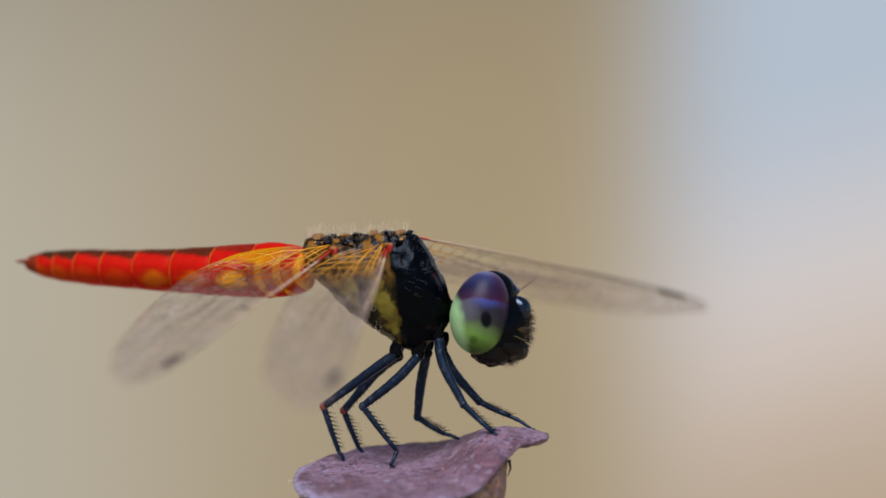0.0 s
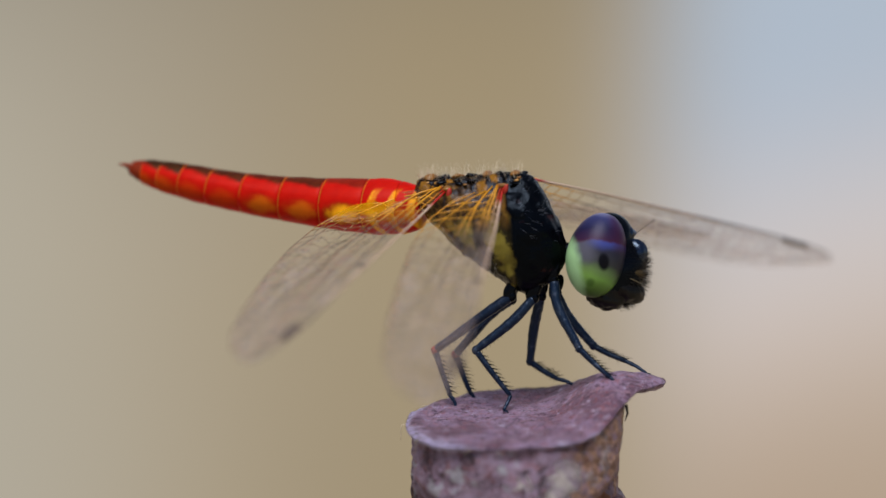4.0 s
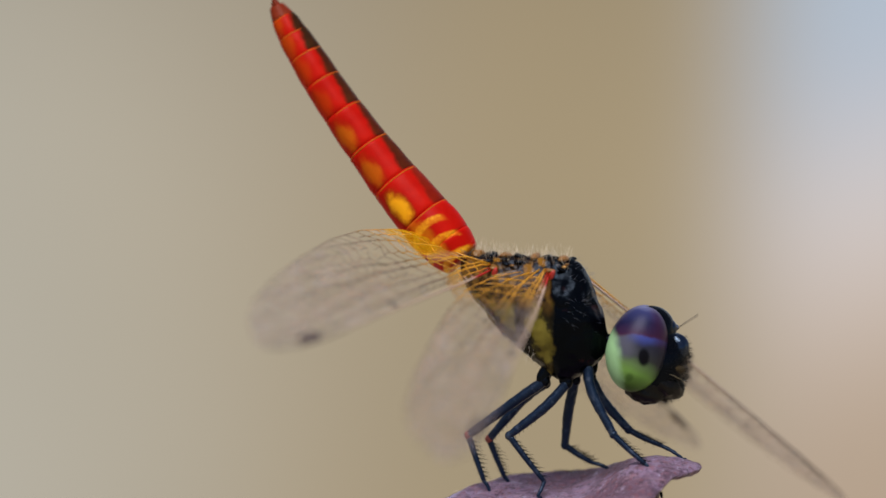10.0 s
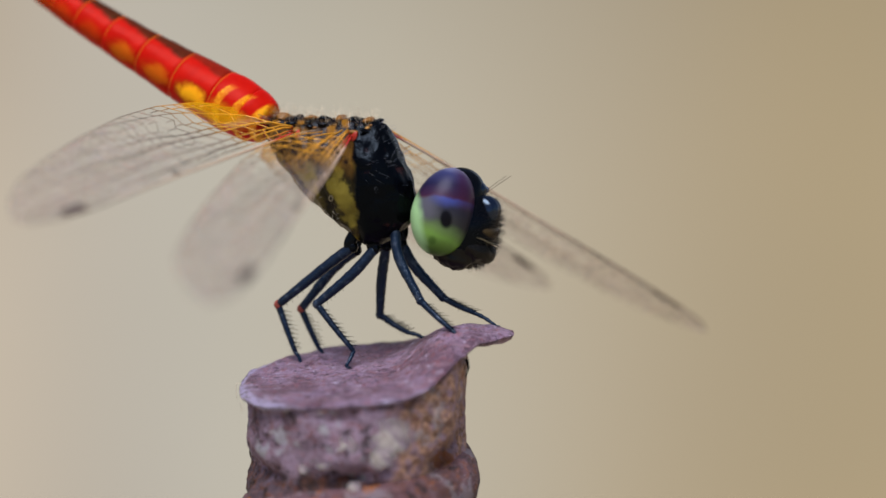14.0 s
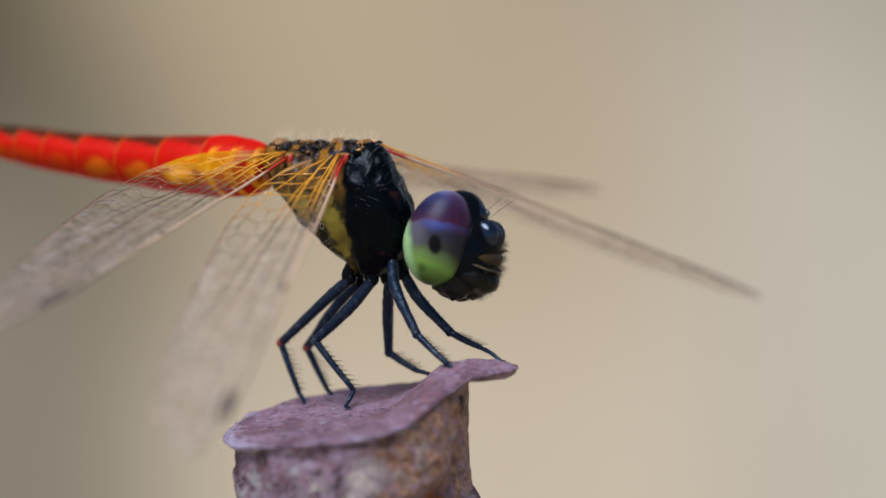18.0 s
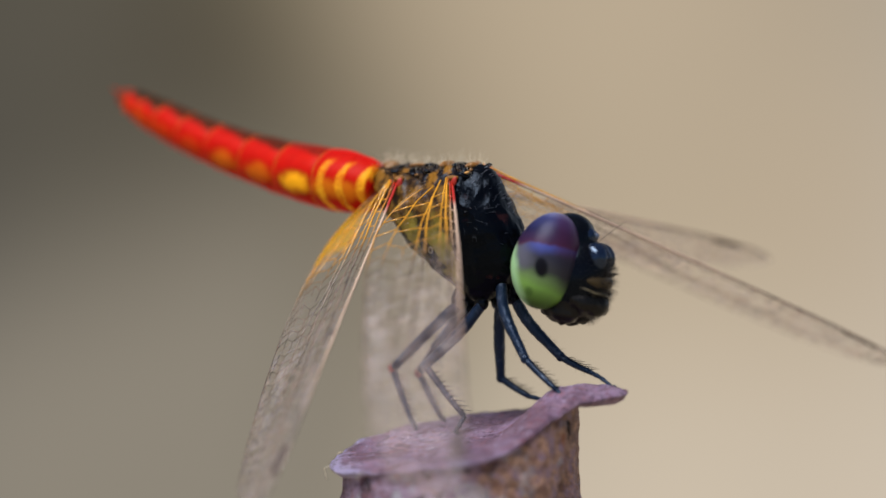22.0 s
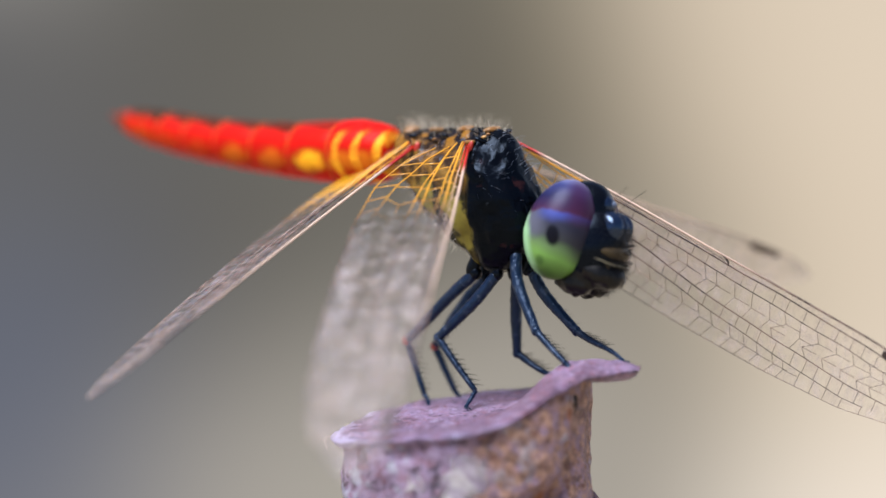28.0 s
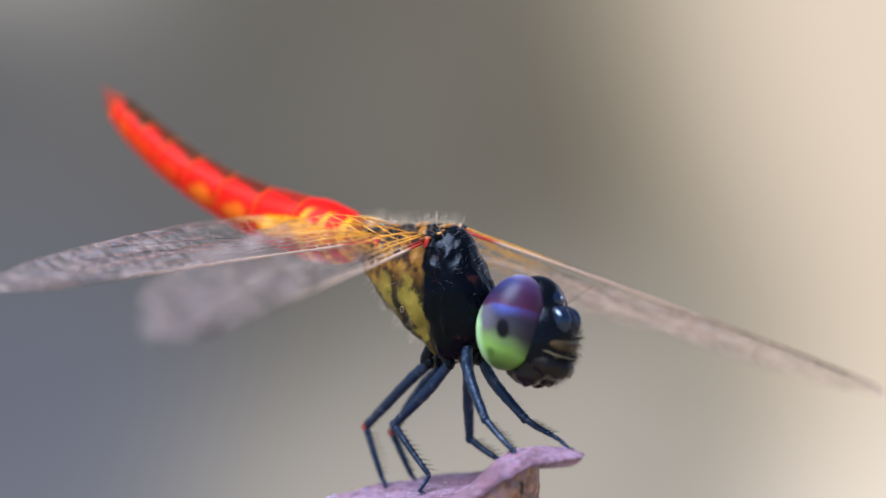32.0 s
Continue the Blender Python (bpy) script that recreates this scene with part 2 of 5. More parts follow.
def eye_material():
    m = Mat("compound_eye")
    x, y, z = m.axes()
    n = m.math("MULTIPLY", m.math("SUBTRACT", m.noise(600, 3), 0.5), 0.0006)
    lift = m.math("ADD", m.math("ADD", z, m.math("MULTIPLY", x, 0.10)), n)
    # green below, its edge falling towards the face, then smoky grey
    fall = m.math("ADD", m.math("ADD", z, m.math("MULTIPLY", x, 0.42)), n)
    c = m.ramp(m.math("DIVIDE", m.math("ADD", fall, 0.0027), 0.0052), [(0.0, (0.030, 0.055, 0.014)), (0.09, (0.10, 0.20, 0.035)), (0.20, (0.19, 0.37, 0.075)), (0.30, (0.135, 0.22, 0.080)), (0.40, (0.040, 0.042, 0.042)), (0.56, (0.026, 0.026, 0.042)), (1.0, (0.04, 0.04, 0.085))], False)
    # paler grey behind
    back = m.math("ADD", m.math("MULTIPLY", x, -1.0), m.math("MULTIPLY", z, -0.12))
    c = m.mix(m.math("MULTIPLY", m.math("MULTIPLY", m.step(back, -0.0002, 0.0008), m.step(lift, -0.0009, -0.0003)), 0.55), c, (0.13, 0.13, 0.18))
    # a blue-violet band under a violet cap, which has a maroon edge
    blue = m.math("MULTIPLY", m.step(lift, 0.00000, 0.00062), m.step(x, -0.0010, 0.0002))
    c = m.mix(m.math("MULTIPLY", blue, 0.9), c, (0.045, 0.060, 0.26))
    bowed = m.math("ADD", lift, m.math("MULTIPLY", m.math("MULTIPLY", x, x), 60.0))
    # the ramp's pale lilac end paints in the sky's sheen on top
    cap = m.ramp(m.math("DIVIDE", m.math("SUBTRACT", bowed, 0.00070), 0.0019), [(0.0, (0.060, 0.015, 0.036)), (0.12, (0.034, 0.013, 0.042)), (0.42, (0.012, 0.011, 0.046)), (0.75, (0.030, 0.034, 0.115)), (1.0, (0.17, 0.18, 0.33))], False)
    c = m.mix(m.step(bowed, 0.00066, 0.00084), c, cap)
    # the side towards the face is dark, with a maroon tinge
    ahead = m.step(m.math("ADD", x, m.math("MULTIPLY", z, 0.05)), 0.0006, 0.0014)
    c = m.mix(m.math("MULTIPLY", ahead, 0.55), c, m.mix(m.step(lift, -0.0002, 0.0004), (0.014, 0.012, 0.024), (0.050, 0.010, 0.028)))
    # a mint rim along the back edge
    c = m.mix(m.math("MULTIPLY", m.step(m.math("ADD", back, n), 0.00098, 0.00145), m.step(lift, 0.0016, 0.0008)), c, (0.34, 0.58, 0.30))
    dx, dz = m.math("SUBTRACT", x, 0.00022), m.math("ADD", z, 0.00055)
    spot = m.math("SQRT", m.math("ADD", m.math("MULTIPLY", dx, dx), m.math("MULTIPLY", m.math("MULTIPLY", dz, dz), 0.45)))
    c = m.mix(m.math("MULTIPLY", m.step(spot, 0.00042, 0.00024), m.step(y, 0.0, -0.0008)), c, (0.0015, 0.0015, 0.0025))
    dx, dz = m.math("ADD", x, 0.0006), m.math("ADD", z, 0.0017)
    low = m.math("SQRT", m.math("ADD", m.math("MULTIPLY", dx, dx), m.math("MULTIPLY", dz, dz)))
    c = m.mix(m.math("MULTIPLY", m.step(low, 0.00034, 0.00010), 0.6), c, (0.03, 0.08, 0.012))
    cells = m.node("ShaderNodeTexVoronoi", Scale=22000.0)
    m.link(m.coord(), cells.inputs["Vector"])
    m.bump(cells.outputs["Distance"], 0.08, 0.00002)
    m.b.inputs["Specular Tint"].default_value = (0.75, 0.75, 1.0, 1.0)
    return m.set(c, 0.40, 0.0, 0.22, 0.0)


def abdomen_material(name, patch, bands, dark, height):
    m = Mat(name)
    x, y, z = m.axes()
    n = m.math("MULTIPLY", m.math("SUBTRACT", m.noise(1100, 4), 0.5), 0.0009)
    c = m.mix(m.noise(800, 4), (0.36, 0.0015, 0.0012), (0.62, 0.011, 0.0025))
    # a lateral golden patch with a smoky rim, its centre on the segment's flank
    dx = m.math("SUBTRACT", x, 0.0012)
    dz = m.math("SUBTRACT", z, -0.00045)
    r = m.math("SQRT", m.math("ADD", m.math("MULTIPLY", m.math("MULTIPLY", dx, dx), 0.7), m.math("MULTIPLY", m.math("MULTIPLY", dz, dz), 2.4)))
    r = m.math("ADD", r, m.math("MULTIPLY", n, 0.5))
    c = m.mix(m.math("MULTIPLY", m.step(r, 0.00132, 0.00085), 0.55 * min(1.0, patch * 1.6)), c, (0.20, 0.032, 0.003))
    c = m.mix(m.math("MULTIPLY", m.step(m.math("ADD", r, n), 0.00110, 0.00030), patch), c, (0.95, 0.42, 0.010))
    if bands:
        bow = m.math("ADD", x, m.math("MULTIPLY", m.math("MULTIPLY", z, z), 260.0))
        w = m.math("SINE", m.math("MULTIPLY", m.math("ADD", bow, m.math("MULTIPLY", n, 0.4)), 5200.0))
        side = m.step(z, 0.0013, 0.0009)
        c = m.mix(m.math("MULTIPLY", m.math("MULTIPLY", m.step(w, 0.0, 0.9), side), m.math("MULTIPLY", m.math("ADD", 0.45, m.math("MULTIPLY", m.step(m.noise(1300, 4), 0.40, 0.56), 0.55)), bands)), c, (0.88, 0.42, 0.016))
    # a brown-black saddle along the back, wide at the front of each ring
    taper = m.math("MULTIPLY", m.step(x, 0.0, 0.0026), -0.00022)
    top = m.math("ADD", m.math("ADD", m.math("ADD", z, m.math("MULTIPLY", n, 0.6)), taper), m.math("MULTIPLY", m.math("ABSOLUTE", y), -0.30))
    c = m.mix(m.math("MULTIPLY", m.step(top, height - 0.00092, height - 0.00056), dark), c, m.mix(m.noise(1600, 4), (0.012, 0.004, 0.003), (0.075, 0.026, 0.006)))
    m.bump(m.noise(3000, 4), 0.3, 0.00005)
    m.b.inputs["Subsurface Weight"].default_value = 0.15
    m.b.inputs["Subsurface Radius"].default_value = (0.0006, 0.0002, 0.0001)
    return m.set(c, 0.42, 0.0, 0.065)


thorax_skin = thorax_material()
eye_skin = eye_material()
abdomen_front = abdomen_material("abdomen_front", 0.3, 0.9, 0.0, 0.0016)
abdomen_gold = abdomen_material("abdomen_gold", 1.0, 0.0, 0.6, 0.0016)
abdomen_patch = abdomen_material("abdomen_patch", 0.22, 0.0, 0.9, 0.00142)
abdomen_mid = abdomen_material("abdomen_middle", 0.06, 0.0, 0.95, 0.00122)
abdomen_rear = abdomen_material("abdomen_rear", 0.1, 0.0, 1.0, 0.00100)
suture = chitin("suture", (0.30, 0.060, 0.004), 0.6, spec=0.1)
tip_skin = chitin("tail_tip", (0.12, 0.014, 0.004), 0.45, spec=0.1)
pale_amber = chitin("pale_amber", (0.24, 0.12, 0.025), 0.4, 1200)
red_root = chitin("red_wing_root", (0.24, 0.014, 0.008), 0.4)
amber_root = chitin("amber_wing_root", (0.13, 0.055, 0.007), 0.4, 1200)


def wing_material(amber):
    """Thin clear skin: mostly see-through, a pinkish gloss that breaks up cell by cell."""
    m = Mat("wing_membrane")
    x, y, z = m.axes()
    n = m.math("MULTIPLY", m.math("SUBTRACT", m.noise(500, 3), 0.5), 0.003)
    f = m.step(m.math("ADD", m.math("ADD", x, n), m.math("MULTIPLY", y, -0.15)), amber, amber * 0.65)
    f = m.math("MULTIPLY", f, m.step(y, 0.0014, 0.0034))
    # smoke: streaks of faint brown, denser away from the root
    streak = m.node("ShaderNodeTexNoise", Scale=1.0, Detail=4.0)
    stretch = m.node("ShaderNodeMapping", Scale=(2400.0, 800.0, 1.0))
    m.link(m.coord(), stretch.inputs[0]).link(stretch.outputs[0], streak.inputs["Vector"])
    veil = m.math("ADD", 0.03, m.math("MULTIPLY", m.step(streak.outputs["Fac"], 0.34, 0.66), 0.09))
    veil = m.math("MULTIPLY", veil, m.math("ADD", 0.06, m.math("MULTIPLY", m.step(x, 0.004, 0.014), 0.94)))
    cells = m.node("ShaderNodeTexVoronoi", Scale=1700.0)
    m.link(m.coord(), cells.inputs["Vector"])
    patch = m.node("ShaderNodeSeparateColor")
    m.link(cells.outputs["Color"], patch.inputs[0])
    veil = m.math("MULTIPLY", veil, m.math("ADD", 0.70, m.math("MULTIPLY", m.step(patch.outputs[0], 0.2, 0.9), 0.6)))
    veil = m.math("ADD", veil, m.math("MULTIPLY", f, 0.34))
    # brown smoke, with pinkish highlights painted into the paler streaks; amber at the root
    tint = m.mix(f, m.mix(m.step(m.math("ADD", m.math("MULTIPLY", streak.outputs["Fac"], 0.6), m.math("MULTIPLY", m.noise(800, 4), 0.4)), 0.38, 0.60), (0.24, 0.145, 0.12), (1.0, 0.82, 0.79)), (0.80, 0.44, 0.010))
    relief = m.node("ShaderNodeBump", Strength=0.6, Distance=0.0002)
    m.link(m.math("ADD", m.math("MULTIPLY", cells.outputs["Distance"], 0.25), m.math("MULTIPLY", streak.outputs["Fac"], 2.0)), relief.inputs["Height"])
    body = m.node("ShaderNodeBsdfDiffuse")
    m.link(tint, body.inputs["Color"])
    glow = m.node("ShaderNodeBsdfTranslucent")
    m.link(tint, glow.inputs["Color"])
    both = m.node("ShaderNodeMixShader", Fac=0.45)
    m.link(body.outputs[0], both.inputs[1]).link(glow.outputs[0], both.inputs[2])
    clear = m.node("ShaderNodeBsdfTransparent")
    skin = m.node("ShaderNodeMixShader")
    m.link(veil, skin.inputs["Fac"]).link(clear.outputs[0], skin.inputs[1]).link(both.outputs[0], skin.inputs[2])
    shine = m.node("ShaderNodeBsdfGlossy", Roughness=0.24)
    m.link(m.ramp(cells.outputs["Color"], [(0.2, (1.0, 0.80, 0.74)), (0.5, (0.98, 0.90, 0.86)), (0.8, (0.82, 0.84, 1.0))]), shine.inputs["Color"])
    m.link(relief.outputs[0], shine.inputs["Normal"])
    graze = m.node("ShaderNodeLayerWeight", Blend=0.35)
    m.link(relief.outputs[0], graze.inputs["Normal"])
    wet = m.math("MULTIPLY", m.math("ADD", 0.025, m.math("MULTIPLY", m.math("POWER", graze.outputs["Facing"], 2.6), 0.55)), m.step(x, 0.003, 0.013))
    wet = m.math("MULTIPLY", wet, m.math("ADD", 0.30, m.step(streak.outputs["Fac"], 0.42, 0.60)))
    out = m.node("ShaderNodeMixShader")
    m.link(wet, out.inputs["Fac"]).link(skin.outputs[0], out.inputs[1]).link(shine.outputs[0], out.inputs[2])
    m.link(out.outputs[0], m.t.nodes["Material Output"].inputs["Surface"])
    m.t.nodes.remove(m.b)
    return m.m


def vein_material(amber, pale):
    m = Mat("wing_vein")
    x, y, z = m.axes()
    f = m.step(x, 0.0074, 0.0042) if pale else m.step(x, amber + 0.0026, amber * 0.5 + 0.0014)
    c = m.mix(f, m.mix(m.step(m.noise(600), 0.40, 0.62), (0.040, 0.024, 0.019), (0.20, 0.13, 0.10)), m.mix(m.noise(900), (0.50, 0.19, 0.008), (0.86, 0.44, 0.03)))
    # the leading vein: red at the root, then horn-coloured
    lead = m.math("MULTIPLY", m.step(y, 0.00022, 0.00008), m.step(x, 0.018, 0.011))
    c = m.mix(lead, c, m.mix(m.step(x, 0.0018, 0.0028), (0.42, 0.022, 0.012), (0.56, 0.40, 0.30)))
    return m.set(c, 0.2, 0.0, 0.8)


stigma_skin = chitin("wing_spot", (0.050, 0.036, 0.033), 0.5)


def backdrop_material():
    m = Mat("distance")
    x, y, z = m.axes()
    # bearing in degrees, growing to the left of +y
    az = m.math("MULTIPLY", m.math("ARCTAN2", m.math("MULTIPLY", x, -1.0), y), 57.29578)
    n = m.math("MULTIPLY", m.math("SUBTRACT", m.noise(2.2, 3, 0.5), 0.5), 2.6)
    lean = m.math("MULTIPLY", m.math("MULTIPLY", m.math("SUBTRACT", z, 0.45), -5.5), m.step(az, 16.0, 24.0))
    f = m.math("DIVIDE", m.math("ADD", m.math("ADD", m.math("ADD", az, n), lean), 16.0), 64.0)
    # bearings and emitted tones: pale blue-grey, golden, beige, a dark trunk-like column, brown
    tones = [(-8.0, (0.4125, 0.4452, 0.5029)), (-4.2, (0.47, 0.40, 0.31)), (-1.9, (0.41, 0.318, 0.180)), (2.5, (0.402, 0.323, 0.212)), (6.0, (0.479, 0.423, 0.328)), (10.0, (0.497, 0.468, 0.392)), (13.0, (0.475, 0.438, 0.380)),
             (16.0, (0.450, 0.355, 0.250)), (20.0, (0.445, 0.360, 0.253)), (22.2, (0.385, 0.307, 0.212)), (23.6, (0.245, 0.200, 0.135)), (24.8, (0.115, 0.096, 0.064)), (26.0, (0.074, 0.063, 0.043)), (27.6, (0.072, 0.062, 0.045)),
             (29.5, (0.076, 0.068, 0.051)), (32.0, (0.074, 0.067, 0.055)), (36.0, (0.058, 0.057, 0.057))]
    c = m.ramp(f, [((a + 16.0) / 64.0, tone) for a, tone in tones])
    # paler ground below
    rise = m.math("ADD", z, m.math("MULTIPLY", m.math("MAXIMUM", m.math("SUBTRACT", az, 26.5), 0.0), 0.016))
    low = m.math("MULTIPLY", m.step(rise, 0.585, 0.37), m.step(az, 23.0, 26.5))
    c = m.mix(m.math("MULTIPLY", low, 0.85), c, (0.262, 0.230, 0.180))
    # a lighter zone low down, between bearings 12 and 26
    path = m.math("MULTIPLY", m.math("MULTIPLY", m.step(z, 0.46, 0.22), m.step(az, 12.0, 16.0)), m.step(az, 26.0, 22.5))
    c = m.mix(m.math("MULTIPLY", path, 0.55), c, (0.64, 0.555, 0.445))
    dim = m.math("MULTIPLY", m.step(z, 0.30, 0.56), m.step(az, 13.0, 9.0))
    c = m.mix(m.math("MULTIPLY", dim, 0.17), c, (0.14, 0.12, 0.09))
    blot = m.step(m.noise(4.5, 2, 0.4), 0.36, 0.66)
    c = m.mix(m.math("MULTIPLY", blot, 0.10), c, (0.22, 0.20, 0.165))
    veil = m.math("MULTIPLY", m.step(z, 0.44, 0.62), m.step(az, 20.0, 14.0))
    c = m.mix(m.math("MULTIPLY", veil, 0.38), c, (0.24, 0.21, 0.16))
    # a pale patch low on one side, cool sky above it
    up = m.step(m.math("ADD", z, m.math("MULTIPLY", m.math("ADD", az, 5.5), 0.014)), 0.05, 0.51)
    right = m.step(az, -2.3, -5.0)
    c = m.mix(right, c, m.ramp(up, [(0.0, (0.47, 0.36, 0.26)), (0.22, (0.56, 0.45, 0.36)), (0.48, (0.68, 0.60, 0.56)), (0.70, (0.64, 0.61, 0.62)), (0.88, (0.50, 0.55, 0.63)), (1.0, (0.46, 0.54, 0.64))]))
    # cool shade low at the far side and light above it, painted into the glow
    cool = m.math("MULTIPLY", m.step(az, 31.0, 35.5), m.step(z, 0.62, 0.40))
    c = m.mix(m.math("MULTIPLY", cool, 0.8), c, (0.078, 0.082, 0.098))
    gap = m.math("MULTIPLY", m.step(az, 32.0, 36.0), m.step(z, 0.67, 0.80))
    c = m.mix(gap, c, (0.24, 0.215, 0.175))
    # the screen emits these tones itself, the distance's light and shade included
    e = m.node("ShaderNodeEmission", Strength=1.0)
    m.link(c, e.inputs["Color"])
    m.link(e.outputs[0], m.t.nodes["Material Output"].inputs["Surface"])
    return m.m


def ground_material():
    m = Mat("dry_earth")
    c = m.mix(m.noise(3, 6), (0.24, 0.19, 0.13), (0.38, 0.31, 0.21))
    c = m.mix(m.math("MULTIPLY", m.step(m.noise(60, 5), 0.5, 0.7), 0.5), c, (0.15, 0.12, 0.07))
    m.bump(m.noise(40, 6), 0.5, 0.01)
    return m.set(c, 0.9)


# ---- mesh helpers ----
def part(name, bm, material, parent=None, label="", smooth=True):
    """Links a bmesh, given in millimetres, as one mesh object."""
    for v in bm.verts:
        v.co *= MM
    bmesh.ops.recalc_face_normals(bm, faces=bm.faces[:])
    me = bpy.data.meshes.new(name)
    bm.to_mesh(me)
    bm.free()
    for p in me.polygons:
        p.use_smooth = smooth
    for mt in (material if isinstance(material, list) else [material]):
        me.materials.append(mt)
    ob = new(name, me)
    if parent is not None:
        ob.parent = parent
    if label:
        ob["label"] = label
    return ob


def rings(bm, loops, caps=True):
    """Skins a list of equal closed loops of points."""
    rows = [[bm.verts.new(p) for p in loop] for loop in loops]
    k = len(rows[0])
    faces = []
    for a, b in zip(rows, rows[1:]):
        for i in range(k):
            faces.append(bm.faces.new((a[i], a[(i + 1) % k], b[(i + 1) % k], b[i])))
    if caps:
        bm.faces.new(rows[0][::-1])
        bm.faces.new(rows[-1])
    return faces


def tube(bm, points, radii, sides=8):
    """A round limb along points with a radius at each; ends are closed."""
    pts = [Vector(p) for p in points]
    loops = []
    side = None
    for i, p in enumerate(pts):
        ahead = (pts[min(i + 1, len(pts) - 1)] - pts[max(i - 1, 0)]).normalized()
        ref = Vector((0, 0, 1)) if abs(ahead.z) < 0.9 else Vector((1, 0, 0))
        if side is None:
            side = ahead.cross(ref).normalized()
        side = (side - ahead * side.dot(ahead)).normalized()
        other = ahead.cross(side)
        r = radii[i] if isinstance(radii, (list, tuple)) else radii
        loops.append([p + (side * math.cos(a) + other * math.sin(a)) * r for a in [2 * math.pi * k / sides for k in range(sides)]])
    rings(bm, loops)


def spline(points, n):
    """Catmull-Rom through points, n steps a span."""
    p = [Vector(q) for q in points]
    p = [p[0] * 2 - p[1]] + p + [p[-1] * 2 - p[-2]]
    out = []
    for i in range(1, len(p) - 2):
        for k in range(n):
            t = k / n
            a, b, c, d = p[i - 1], p[i], p[i + 1], p[i + 2]
            out.append(0.5 * (2 * b + (c - a) * t + (2 * a - 5 * b + 4 * c - d) * t * t + (3 * b - a - 3 * c + d) * t ** 3))
    out.append(p[-2])
    return out


def along(table, x):
    """Smooth interpolation in a table of (x, value, ...)."""
    xs = [r[0] for r in table]
    return [float(np.interp(x, xs, [r[k] for r in table])) for k in range(1, len(table[0]))]


def ellipsoid(bm, centre, radii, turn=(0, 0, 0), u=28, v=18, dent=0.0):
    m = Matrix.Translation(centre) @ Euler([radians(a) for a in turn]).to_matrix().to_4x4() @ Matrix.Diagonal((*radii, 1))
    made = bmesh.ops.create_uvsphere(bm, u_segments=u, v_segments=v, radius=1.0, matrix=m)
    for vert in made["verts"]:
        if dent:
            vert.co += Vector(noise.noise_vector(vert.co * 1.3)) * dent
    return made["verts"]


def hair(bm, root, way, length, width):
    way = Vector(way).normalized()
    side = way.cross(Vector((0.3, 0.9, 0.2))).normalized() * width
    root = Vector(root)
    bend = Vector((0, 0, -0.12 * length))
    a, b = bm.verts.new(root + side), bm.verts.new(root - side)
    c, d = bm.verts.new(root + way * length * 0.6 + side * 0.6), bm.verts.new(root + way * length * 0.6 - side * 0.6)
    e = bm.verts.new(root + way * length + bend)
    bm.faces.new((a, b, d, c))
    bm.faces.new((c, d, e))


# ---- ground and distance ----
bm = bmesh.new()
bm.faces.new([bm.verts.new((x * 1e6, y * 1e6, 0)) for x, y in ((-1, -1), (1, -1), (1, 1), (-1, 1))])
ground = part("ground", bm, ground_material())
tagged(ground, "dry brown earth far below the perch", "ground", kind="structure")

bm = bmesh.new()
R = 2600.0
cols = []
for k in range(121):
    a = radians(-50 + 140 * k / 120)
    cols.append([bm.verts.new((-math.sin(a) * R, math.cos(a) * R, z)) for z in (-60, 300, 700, 1200, 1900)])
for a, b in zip(cols, cols[1:]):
    for i in range(4):
        bm.faces.new((a[i], b[i], b[i + 1], a[i + 1]))
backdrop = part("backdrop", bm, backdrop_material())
tagged(backdrop, "self-lit curved screen: soft beige, brown and pale blue distance out of focus", "backdrop", kind="structure")

# ---- the steel bar ----
BX, BY, BR = -1.1, -3.0, 6.1          # axis and radius of the bar, mm
bar = new("steel_bar")
bar.location = (BX * MM, BY * MM, 0)
tagged(bar, "rusty purple-brown ribbed steel bar with a sheared, lipped end", "steel bar")
LIP = radians(12.5)


def cut_height(x, y):
    """Height of the sheared face over the bar's axis, mm above TOP."""
    px, py = x + BX, y + BY
    z = -4.32 + 0.085 * (px - BX) + 0.095 * (py - BY)
    u = x * math.cos(LIP) + y * math.sin(LIP)
    v = -x * math.sin(LIP) + y * math.cos(LIP)
    s = min(max((u - 1.6) / 3.6, 0), 1)
    s = s * s * (3 - 2 * s)
    lift = 2.05 * s * math.exp(-(v / (4.6 if v > 0 else 4.4)) ** 2)
    back = min(max((-0.45 * x + 0.89 * y - 1.5) / 4.5, 0), 1)
    z += 0.28 * back * back * (3 - 2 * back)
    droop = 0.45 * max(0, u - 6.4) / 2.4
    grain = 0.12 * noise.noise(Vector((x * 0.9, y * 0.9, 3.1))) + 0.05 * noise.noise(Vector((x * 3.1, y * 3.1, 7.7))) + 0.035 * noise.noise(Vector((x * 7.3, y * 7.3, 2.2)))
    return z + lift - droop + grain


def rim(a):
    d = (a - LIP + math.pi) % (2 * math.pi) - math.pi
    tongue = 2.3 * math.exp(-(d / 0.25) ** 2)
    bulge = 0.35 * math.exp(-(((a - 3.6 + math.pi) % (2 * math.pi) - math.pi) / 0.55) ** 2)
    return 6.35 + 0.3 * max(0.0, -math.cos(a)) + bulge + tongue + 0.16 * noise.noise(Vector((math.cos(a) * 2.2, math.sin(a) * 2.2, 0.4))) + 0.08 * math.sin(5 * a + 1)


